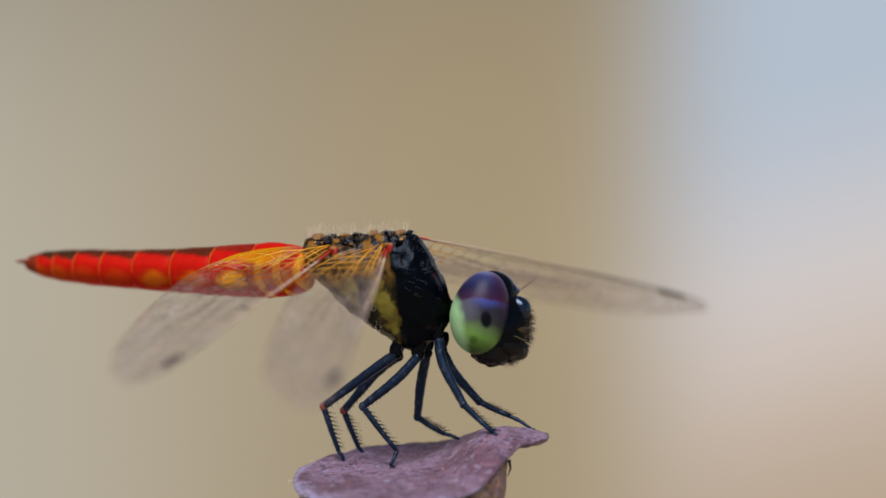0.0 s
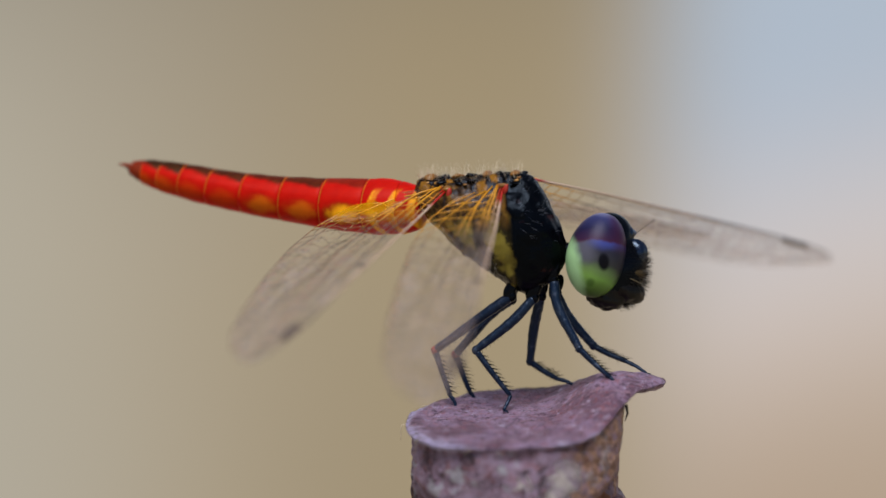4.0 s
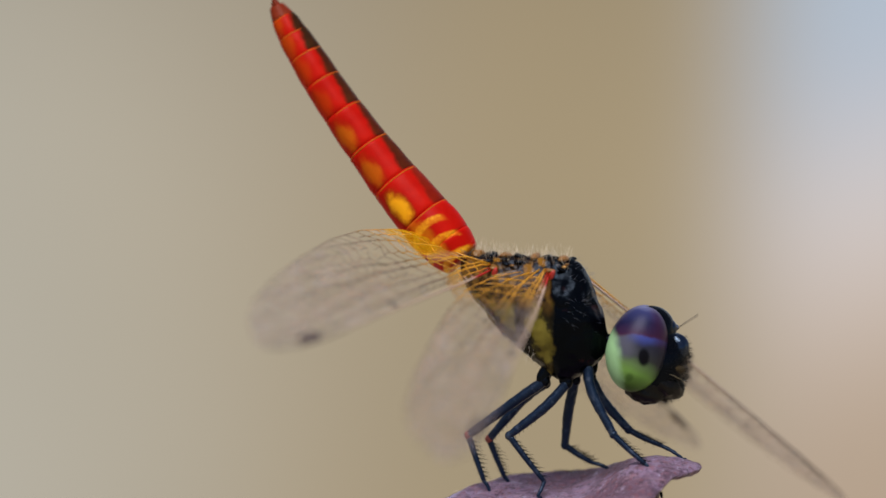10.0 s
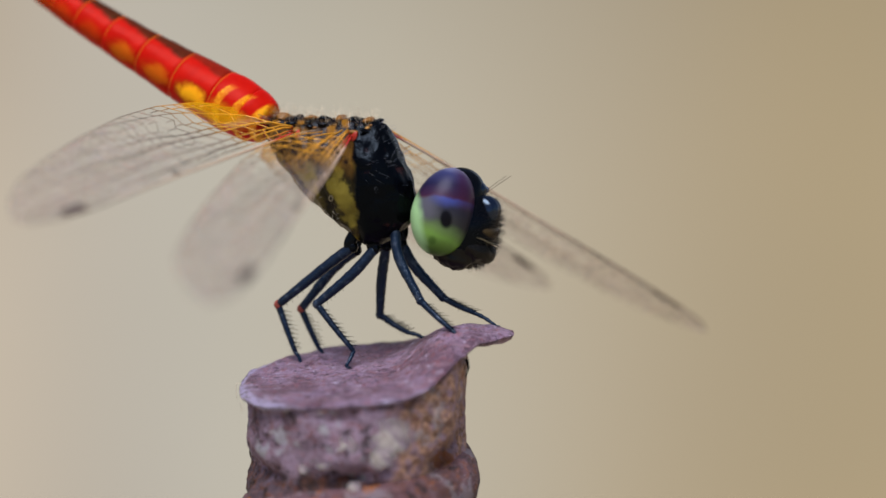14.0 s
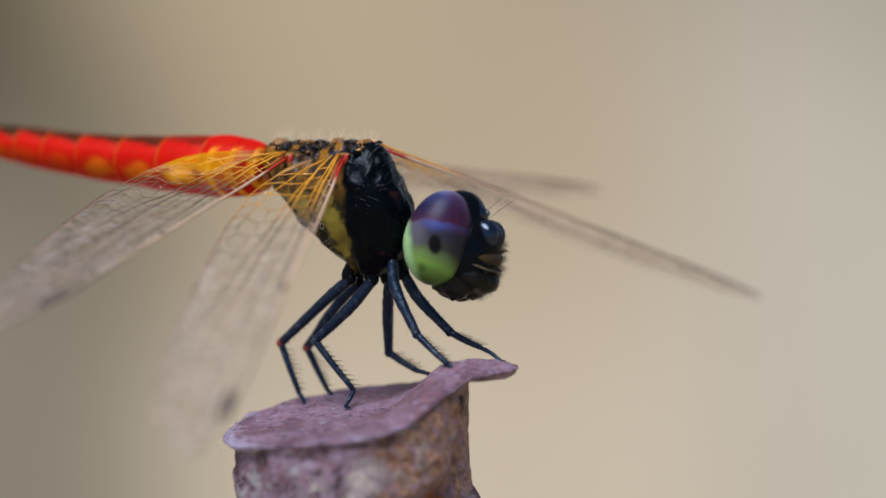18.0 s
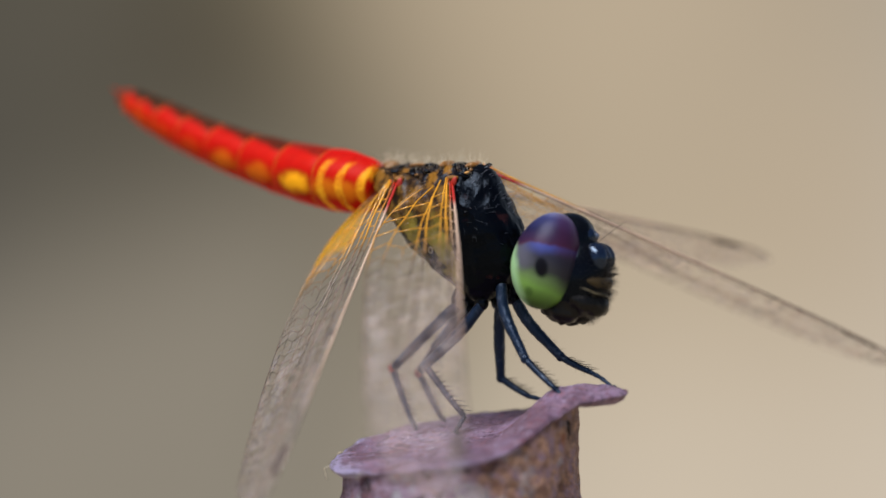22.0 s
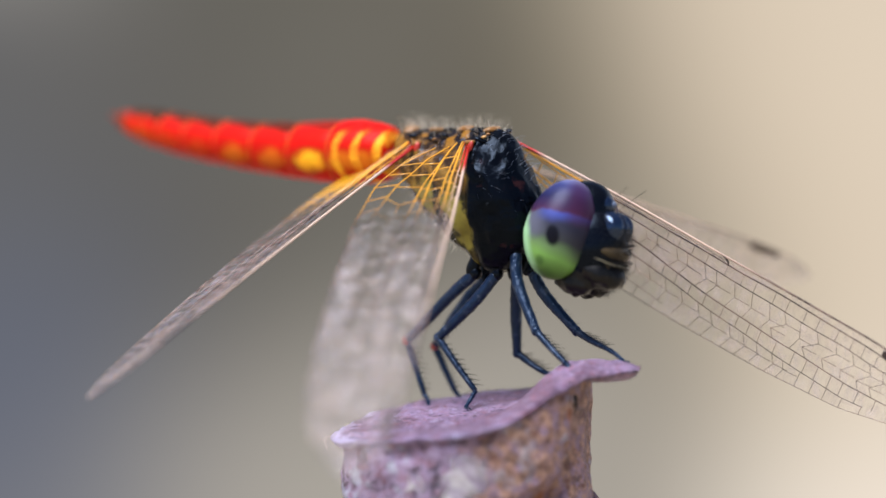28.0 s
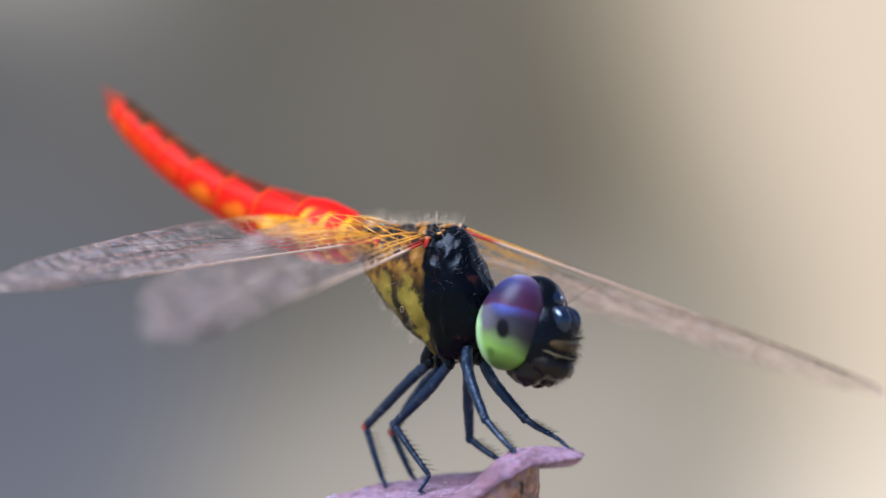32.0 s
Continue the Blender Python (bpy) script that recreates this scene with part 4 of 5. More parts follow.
def build_wing(shape, length, amber, seed):
    rnd = random.Random(seed)

    def camber(s, c):
        return -0.22 * math.sin(c * 9.0) * (1 - 0.75 * s) - 0.25 * math.sin(math.pi * c) * (1 - s) + 0.5 * s * s + 0.055 * math.sin(c * 38.0 + 3.0 * s) * (1 - 0.65 * s) * min(1.0, c * 8)

    def at(s, c, lift=0.0):
        lead, trail = along(shape, s)
        return Vector((s * length, lead + (trail - lead) * c, camber(s, c) + lift))

    bm = bmesh.new()
    NS, NC = 64, 60
    for lift in (0.012, -0.012):
        rows = [[bm.verts.new(at(1 - (1 - i / NS) ** 1.25, j / NC, lift)) for j in range(NC + 1)] for i in range(NS + 1)]
        for a, b in zip(rows, rows[1:]):
            for j in range(NC):
                bm.faces.new((a[j], b[j], b[j + 1], a[j + 1]))
        if lift > 0:
            upper = rows
    for a0, a1, b0, b1 in ((upper[i][e], upper[i + 1][e], rows[i][e], rows[i + 1][e]) for i in range(NS) for e in (0, NC)):
        bm.faces.new((a0, a1, b1, b0))
    membrane = bm

    vm = bmesh.new()

    def vein(points, r0, r1):
        n = len(points)
        tube(vm, points, [r0 + (r1 - r0) * k / max(1, n - 1) for k in range(n)], 5)

    # long veins as chord fractions at six stations
    lines = [((0.0, 0.0, 0.0, 0.0, 0.0, 0.0), 0.08, 0.04, 1.0), ((0.05, 0.05, 0.05, 0.05, 0.0, 0.0), 0.036, 0.02, 0.48), ((0.10, 0.10, 0.10, 0.09, 0.11, 0.2), 0.055, 0.026, 0.99),
             ((0.13, 0.16, 0.20, 0.24, 0.27, 0.4), 0.034, 0.02, 0.98), ((0.32, 0.33, 0.37, 0.52, 0.66, 0.85), 0.045, 0.02, 0.95),
             ((0.33, 0.40, 0.50, 0.68, 0.86, 1.0), 0.034, 0.018, 0.82), ((0.58, 0.70, 0.82, 1.0, 1.0, 1.0), 0.036, 0.012, 0.40), ((1.0, 1.0, 1.0, 1.0, 1.0, 1.0), 0.024, 0.012, 1.0)]

    def frac(line, s):
        base = float(np.interp(s, (0.0, 0.12, 0.25, 0.5, 0.75, 1.0), line[0]))
        if 0.02 < base < 0.98 and s > 0.03:
            base += 0.016 * noise.noise(Vector((s * 11, base * 7, seed)))
        return min(max(base, 0.0), 1.0)

    for line in lines:
        pts = [at(s, frac(line, s)) for s in np.linspace(0.005, line[3], 40)]
        tube(vm, pts, [line[1] + (line[2] - line[1]) * k / 39 + 0.012 * math.exp(-k / 6) for k in range(40)], 5)
    # cross veins and cells between neighbours
    for a, b in zip(lines, lines[1:-1] + [lines[-1]]):
        end = min(a[3], 0.97)
        s = 0.05 + 0.02 * rnd.random()
        while s < end:
            ca, cb = frac(a, s), frac(b, min(s + 0.006, 1))
            pa, pb = at(s, ca), at(min(s + rnd.uniform(-0.006, 0.012), 0.99), cb)
            gap = (pa - pb).length
            if gap > 0.12:
                pieces = max(1, round(gap / (0.95 if s < 0.3 else 0.68)))
                prev = pa
                for q in range(1, pieces + 1):
                    jog = (1 if q % 2 else -1) * (rnd.uniform(0.010, 0.019) if s < 0.3 else rnd.uniform(0.006, 0.014)) if q < pieces else 0
                    here = at(min(max(s + jog, 0.01), 0.99), ca + (cb - ca) * q / pieces)
                    thick = 0.014 + 0.024 * max(0.0, 1 - s / 0.3)
                    vein([prev, here], thick, thick)
                    if q < pieces:
                        ahead = at(min(s + 0.030 + jog, 0.985), ca + (cb - ca) * q / pieces)
                        vein([here, ahead], thick, thick)
                    prev = here
            s += rnd.uniform(0.030, 0.050) if s < 0.3 else rnd.uniform(0.024, 0.042)
    wing = part("wing", membrane, wing_material(amber), dragonfly, "clear faintly smoky wing with an amber root")
    part("vein_net", vm, vein_material(amber, shape is FORE), wing, "fine net of amber and dark veins")
    # the dark cell near the tip, and the notch half-way along the leading edge
    sm = bmesh.new()
    grids = []
    for lift in (0.035, -0.035):
        grid = []
        for i in range(13):
            q = i / 12
            slim = 1 - 0.55 * abs(2 * q - 1) ** 3
            grid.append([sm.verts.new(at(0.812 + 0.082 * q, 0.085 + (0.17 * j / 5 - 0.085) * slim, lift)) for j in range(6)])
        for g0, g1 in zip(grid, grid[1:]):
            for j in range(5):
                sm.faces.new((g0[j], g1[j], g1[j + 1], g0[j + 1]))
        grids.append(grid)
    for i in range(12):
        for j in (0, 5):
            sm.faces.new((grids[0][i][j], grids[0][i + 1][j], grids[1][i + 1][j], grids[1][i][j]))
    part("wing_spot", sm, stigma_skin, wing, "dark brown spot near the wing tip")
    nm = bmesh.new()
    tube(nm, [at(0.475, 0.0), at(0.485, 0.05), at(0.488, 0.10)], [0.08, 0.06, 0.035], 6)
    part("nodus", nm, stigma_skin, wing, "dark joint on the leading edge")
    return wing


def mirrored(wing):
    """The other side's wing: the same shape turned over."""
    made = {}
    for ob in (wing, *wing.children):
        me = ob.data.copy()
        for v in me.vertices:
            v.co.z = -v.co.z
        me.flip_normals()
        other = new(ob.name.split(".")[0], me)
        other.parent = made.get(ob.parent, ob.parent)
        if "label" in ob:
            other["label"] = ob["label"]
        made[ob] = other
    return made[wing]


right_fore = build_wing(FORE, 27.5, 0.0012, 11)
right_hind = build_wing(HIND, 22.8, 0.0032, 12)
left_fore = mirrored(right_fore)
left_hind = mirrored(right_hind)

# ---- legs: hip, thigh, knee, ankle, toe in the insect's space ----
LEGS = [
    [(0.72, -0.6, 3.77), (1.12, -1.0, 2.15), (2.55, -1.48, -0.15), (4.5, -1.6, -1.75), (4.75, -1.8, -2.12)],
    [(0.75, 0.6, 2.78), (1.46, 0.9, 1.42), (3.02, 1.3, -0.32), (4.99, 0.9, -1.05), (6.42, 0.6, -1.72)],
    [(-0.41, -0.7, 2.62), (-1.65, -1.1, 1.13), (-3.68, -1.45, -0.66), (-1.51, -1.25, -3.3), (-1.8, -1.75, -4.15)],
    [(-0.21, 0.7, 2.54), (-0.6, 1.1, 0.58), (-0.8, 1.4, -1.54), (0.85, 1.5, -2.5), (1.95, 1.5, -2.85)],
    [(-1.77, -0.7, 2.64), (-3.26, -0.8, 1.51), (-6.28, -0.7, -0.93), (-5.24, -0.7, -3.65), (-4.85, -0.8, -4.28)],
    [(-1.94, 0.5, 2.3), (-3.29, 0.5, 1.17), (-5.19, 0.2, -1.25), (-4.26, 0.6, -3.55), (-3.99, 0.7, -4.08)],
]
for n, (hip, thigh, knee, ankle, toe) in enumerate(LEGS):
    hip, thigh, knee, ankle, toe = (Vector(p) for p in (hip, thigh, knee, ankle, toe))
    bm = bmesh.new()
    ellipsoid(bm, hip + Vector((-0.05, 0, 0.42)), (0.40, 0.36, 0.80), (0, 22, 0), 18, 14, 0.08)
    ellipsoid(bm, hip, (0.33, 0.33, 0.36), (0, 0, 0), 16, 12, 0.04)
    leg = part("leg", bm, black, dragonfly, "slender blue-black spiny leg")
    bm = bmesh.new()
    pts = spline([hip, thigh, knee], 10)
    m = len(pts)
    tube(bm, pts, [0.29 + 0.05 * math.sin(math.pi * k / (m - 1)) - 0.06 * k / (m - 1) + rng.uniform(-0.018, 0.018) for k in range(m)], 12)
    part("thigh", bm, leg_black, leg)
    bm = bmesh.new()
    ellipsoid(bm, knee, (0.25, 0.25, 0.28), (0, 0, 0), 14, 10)
    part("knee", bm, leg_red if n in (4, 5) else leg_black, leg, "dull red knee" if n in (4, 5) else "")
    bm = bmesh.new()
    mid = (knee + ankle) / 2 + Vector((0.0, 0, -0.05))
    pts = spline([knee, mid, ankle], 6)
    tube(bm, pts, [0.20 - 0.06 * k / 12 for k in range(13)], 10)
    part("shin", bm, leg_black, leg)
    bm = bmesh.new()
    pts = spline([ankle, (ankle + toe) / 2 + Vector((0.05, 0, 0.05)), toe], 5)
    tube(bm, pts, [0.13 + 0.02 * (k % 3 == 0) - 0.004 * k for k in range(11)], 8)
    for side in (-1, 1):
        tube(bm, [toe, toe + Vector((0.18, 0.12 * side, 0.0)), toe + Vector((0.32, 0.16 * side, -0.14))], [0.06, 0.045, 0.01], 5)
    part("foot", bm, leg_black, leg)
    way = (ankle - knee).normalized()
    bm = bmesh.new()
    for k in range(150):
        a, b, r = (thigh, knee, 0.27) if k % 2 else (knee, ankle, 0.16)
        d = Vector((rng.uniform(-1, 1), rng.uniform(-1, 1), rng.uniform(-1, 1))).normalized()
        d = (d - way * d.dot(way)).normalized()
        hair(bm, a + (b - a) * rng.uniform(0.02, 0.98) + d * r * 0.8, d + (b - a).normalized() * 0.6, rng.uniform(0.18, 0.34), 0.006)
    part("leg_fuzz", bm, dark_hair, leg)
    out = Vector((0, -1 if n % 2 == 0 else 1, 0))
    spines = []
    for k in range(9):
        root = knee + (ankle - knee) * (0.10 + 0.095 * k)
        for tilt in (-0.9, 0.9):
            d = way * 0.55 + (Vector((1, 0, 0)) if n != 3 else Vector((1, 0, 0.3))) * 0.8 + out * tilt * 0.5 + Vector((0, 0, 0.25))
            spines.append((root, d.normalized() * rng.uniform(0.5, 0.8), 0.030))
    for k in range(6):
        root = thigh + (knee - thigh) * (0.3 + 0.11 * k)
        d = (knee - thigh).normalized() * 0.5 + Vector((0.6, 0, -0.6))
        spines.append((root, d.normalized() * 0.48, 0.026))
    for root, d, r in spines:
        bm = bmesh.new()
        tube(bm, [root, root + d * 0.5, root + d], [r, r * 0.65, 0.006], 4)
        part("spine", bm, black, leg)


def motions():
    walk(thorax, [
        (0.0, pose(0.000163, 0.000000, 0.000255, 0.00, -6.50, 0.00)),
        (7.2, pose(0.000163, 0.000000, 0.000255, 0.00, -6.50, 0.00)),
        (7.5, pose(0.000000, 0.000000, 0.000000, 0.00, -0.00, 0.00)),
        (24.3, pose(0.000000, 0.000000, 0.000000, 0.00, -0.00, 0.00)),
        (24.5, pose(0.000250, 0.000000, 0.000000, 0.00, -0.00, 0.00)),
        (25.5, pose(0.000250, 0.000000, 0.000000, 0.00, -0.00, 0.00)),
        (27.5, pose(0.000000, 0.000000, 0.000000, 0.00, -0.00, 0.00)),
        (30.5, pose(0.000000, 0.000000, 0.000000, 0.00, -0.00, 0.00)),
        (32.0, pose(0.000220, 0.000000, 0.000000, 0.00, -0.00, 0.00)),
    ])
    walk(head, [
        (0.0, pose(0.001275, 0.000300, 0.005515, -6.00, -3.00, 8.00)),
        (7.2, pose(0.001275, 0.000300, 0.005515, -6.00, -3.00, 8.00)),
        (7.5, pose(0.001700, 0.000300, 0.005100, -6.00, -0.00, 8.00)),
        (24.3, pose(0.001700, 0.000300, 0.005100, -6.00, -0.00, 8.00)),
        (24.5, pose(0.001950, 0.000300, 0.005100, -6.00, -0.00, 8.00)),
        (25.5, pose(0.001950, 0.000300, 0.005100, -6.00, -0.00, 8.00)),
        (27.5, pose(0.001700, 0.000300, 0.005100, -6.00, -0.00, 8.00)),
        (30.5, pose(0.001700, 0.000300, 0.005100, -6.00, -0.00, 8.00)),
        (32.0, pose(0.001920, 0.000300, 0.005100, -6.00, -0.00, 8.00)),
    ])
    walk(abdomen, [
        (0.0, pose(-0.007600, 0.000000, 0.007300, 3.53, 5.91, 169.49)),
        (1.0, pose(-0.007586, 0.000000, 0.007342, 4.88, -1.85, 171.20)),
        (2.0, pose(-0.007572, 0.000000, 0.007383, 4.74, 1.38, 169.70)),
        (3.0, pose(-0.007558, 0.000000, 0.007425, 4.97, 1.61, 171.78)),
        (4.0, pose(-0.007544, 0.000000, 0.007467, 4.44, 3.80, 171.03)),
        (4.5, pose(-0.007537, 0.000000, 0.007488, 4.87, 1.70, 169.28)),
        (7.0, pose(-0.007503, 0.000000, 0.007592, 5.51, -4.76, 173.68)),
        (7.2, pose(-0.007500, 0.000000, 0.007600, 6.35, -3.35, 168.08)),
        (7.5, pose(-0.007200, 0.000000, 0.009450, 18.51, -37.27, 152.59)),
        (8.0, pose(-0.007197, 0.000000, 0.009447, 24.82, -42.21, 144.38)),
        (9.0, pose(-0.007191, 0.000000, 0.009441, 12.92, -41.84, 168.83)),
        (10.0, pose(-0.007184, 0.000000, 0.009434, 12.52, -41.89, 169.49)),
        (11.0, pose(-0.007178, 0.000000, 0.009428, 10.08, -46.75, 175.43)),
        (12.0, pose(-0.007172, 0.000000, 0.009422, 15.10, -40.86, 164.77)),
        (12.5, pose(-0.007169, 0.000000, 0.009419, 20.15, -36.75, 152.62)),
        (13.0, pose(-0.007166, 0.000000, 0.009416, 10.37, -40.04, 175.98)),
        (14.0, pose(-0.007159, 0.000000, 0.009409, 11.88, -22.42, 168.96)),
        (15.0, pose(-0.007153, 0.000000, 0.009403, 16.39, -26.07, 163.80)),
        (15.5, pose(-0.007150, 0.000000, 0.009400, 16.96, -32.31, 167.86)),
        (17.5, pose(-0.007200, 0.000000, 0.008400, 2.32, 7.59, 179.05)),
        (18.0, pose(-0.007200, 0.000000, 0.008460, 4.17, -0.41, -177.93)),
        (19.0, pose(-0.007200, 0.000000, 0.008580, 3.84, -2.02, -174.85)),
        (20.0, pose(-0.007200, 0.000000, 0.008700, 7.31, -4.15, -179.95)),
        (21.0, pose(-0.007176, 0.000000, 0.008700, 9.38, -8.04, -179.69)),
        (22.0, pose(-0.007152, 0.000000, 0.008700, 9.14, -5.71, 176.63)),
        (23.0, pose(-0.007129, 0.000000, 0.008700, 10.44, -8.42, 177.26)),
        (24.0, pose(-0.007105, 0.000000, 0.008700, 10.29, -6.89, 178.33)),
        (24.3, pose(-0.007100, 0.000000, 0.008700, 9.82, -8.28, -178.03)),
        (24.5, pose(-0.007400, 0.000000, 0.007900, 1.22, 8.42, 169.17)),
        (25.0, pose(-0.007400, 0.000000, 0.007900, 0.43, 12.24, 174.58)),
        (25.5, pose(-0.007400, 0.000000, 0.007900, 1.72, 7.00, 172.32)),
        (27.5, pose(-0.007400, 0.000000, 0.008700, 3.82, 1.08, -178.27)),
        (28.0, pose(-0.007380, 0.000000, 0.008730, 3.24, 1.37, -179.14)),
        (29.0, pose(-0.007340, 0.000000, 0.008790, 4.36, 1.02, -177.72)),
        (30.0, pose(-0.007300, 0.000000, 0.008850, 5.16, -2.74, -176.75)),
        (31.0, pose(-0.007250, 0.000000, 0.009025, 7.38, -3.92, -174.50)),
        (32.0, pose(-0.007200, 0.000000, 0.009200, 10.33, -6.48, -172.78)),
    ])
    # the tail's bend from root to tip, degrees, by time
    bends = [(0.0, 6), (1.0, 4), (2.0, 8), (3.0, 12), (4.0, 14), (4.5, 14), (7.0, 14), (7.2, 14), (7.5, 4), (8.0, 9), (9.0, 12), (10.0, 13), (11.0, 12), (12.0, 13), (12.5, 4), (13.0, 4), (14.0, 6), (15.0, 5), (15.5, 4), (17.5, 10), (18.0, 10), (19.0, 10), (20.0, 18), (21.0, 22), (22.0, 20), (23.0, 20), (24.0, 22), (24.3, 22), (24.5, 8), (25.0, 12), (25.5, 8), (27.5, 14), (28.0, 14), (29.0, 20), (30.0, 16), (31.0, 26), (32.0, 36)]
    for k, seg in enumerate(segments, 1):
        rows = []
        for t, bend in bends:
            x = z = 0.0
            for j in range(k):
                a = radians(bend) * (STARTS[j] + LENGTHS[j] / 2) / 18.6
                x += LENGTHS[j] * math.cos(a)
                z += LENGTHS[j] * math.sin(a)
            rows.append((t, pose(x * MM, 0, z * MM, 0, -bend * (STARTS[k] + LENGTHS[k] / 2) / 18.6, 0)))
        walk(seg, rows)
    walk(right_fore, [
        (0.0, pose(-0.002517, -0.001250, 0.009109, -172.43, 10.89, -84.35)),
        (1.0, pose(-0.002517, -0.001250, 0.009109, -173.52, 8.35, -83.88)),
        (2.0, pose(-0.002517, -0.001250, 0.009109, -168.76, 14.42, -84.82)),
        (3.0, pose(-0.002517, -0.001250, 0.009109, -172.42, 12.04, -85.01)),
        (4.0, pose(-0.002517, -0.001250, 0.009109, -167.39, 17.41, -85.38)),
        (7.0, pose(-0.002517, -0.001250, 0.009109, -172.92, 15.30, -86.71)),
        (7.5, pose(-0.001660, -0.001250, 0.009100, -177.62, 15.26, -88.33)),
        (8.0, pose(-0.001660, -0.001250, 0.009100, 179.60, 14.94, -89.19)),
        (9.0, pose(-0.001660, -0.001250, 0.009100, -179.83, 12.89, -87.54)),
        (10.0, pose(-0.001660, -0.001250, 0.009100, 179.27, 11.97, -87.57)),
        (11.0, pose(-0.001660, -0.001250, 0.009100, 176.47, 10.00, -87.70)),
        (12.0, pose(-0.001660, -0.001250, 0.009100, 179.01, 11.52, -86.91)),
        (13.0, pose(-0.001660, -0.001250, 0.009100, 176.06, 10.26, -85.80)),
        (14.0, pose(-0.001660, -0.001250, 0.009100, 174.97, 11.26, -83.61)),
        (15.0, pose(-0.001660, -0.001250, 0.009100, -178.02, 17.92, -80.38)),
        (15.5, pose(-0.001660, -0.001250, 0.009100, 179.72, 16.81, -78.68)),
        (17.5, pose(-0.001660, -0.001250, 0.009100, -171.13, 21.70, -76.06)),
        (18.0, pose(-0.001660, -0.001250, 0.009100, -178.12, 25.44, -75.03)),
        (18.5, pose(-0.001660, -0.001250, 0.009100, -178.31, 26.00, -75.52)),
        (19.0, pose(-0.001660, -0.001250, 0.009100, 162.56, 20.35, -76.98)),
        (19.5, pose(-0.001660, -0.001250, 0.009100, 162.13, 20.50, -78.20)),
        (20.0, pose(-0.001660, -0.001250, 0.009100, 163.17, 20.06, -75.08)),
        (20.5, pose(-0.001660, -0.001250, 0.009100, 165.00, 27.93, -71.73)),
        (21.0, pose(-0.001660, -0.001250, 0.009100, -152.97, 23.86, -57.22)),
        (21.5, pose(-0.001660, -0.001250, 0.009100, 165.70, 28.11, -70.07)),
        (22.0, pose(-0.001660, -0.001250, 0.009100, -166.29, 28.34, -56.53)),
        (23.0, pose(-0.001660, -0.001250, 0.009100, 178.46, 28.02, -64.91)),
        (24.0, pose(-0.001660, -0.001250, 0.009100, -163.41, 27.14, -65.41)),
        (24.3, pose(-0.001510, -0.001250, 0.009100, -164.70, 24.56, -67.93)),
        (24.5, pose(-0.001410, -0.001250, 0.009100, -178.24, 27.53, -67.49)),
        (25.0, pose(-0.001410, -0.001250, 0.009100, -175.11, 28.32, -65.68)),
        (27.5, pose(-0.001660, -0.001250, 0.009100, -171.58, 29.47, -59.27)),
        (28.0, pose(-0.001660, -0.001250, 0.009100, -177.04, 30.30, -62.22)),
        (28.5, pose(-0.001660, -0.001250, 0.009100, -171.03, 26.15, -68.18)),
        (29.0, pose(-0.001660, -0.001250, 0.009100, -170.52, 24.76, -66.90)),
        (29.5, pose(-0.001660, -0.001250, 0.009100, -173.19, 22.18, -72.92)),
        (30.0, pose(-0.001660, -0.001250, 0.009100, 162.62, 19.17, -74.81)),
        (30.5, pose(-0.001623, -0.001250, 0.009100, 162.27, 13.74, -76.45)),
        (31.0, pose(-0.001587, -0.001250, 0.009100, 162.28, 15.52, -76.82)),
        (32.0, pose(-0.001440, -0.001250, 0.009100, 151.16, 7.49, -75.37)),
    ])
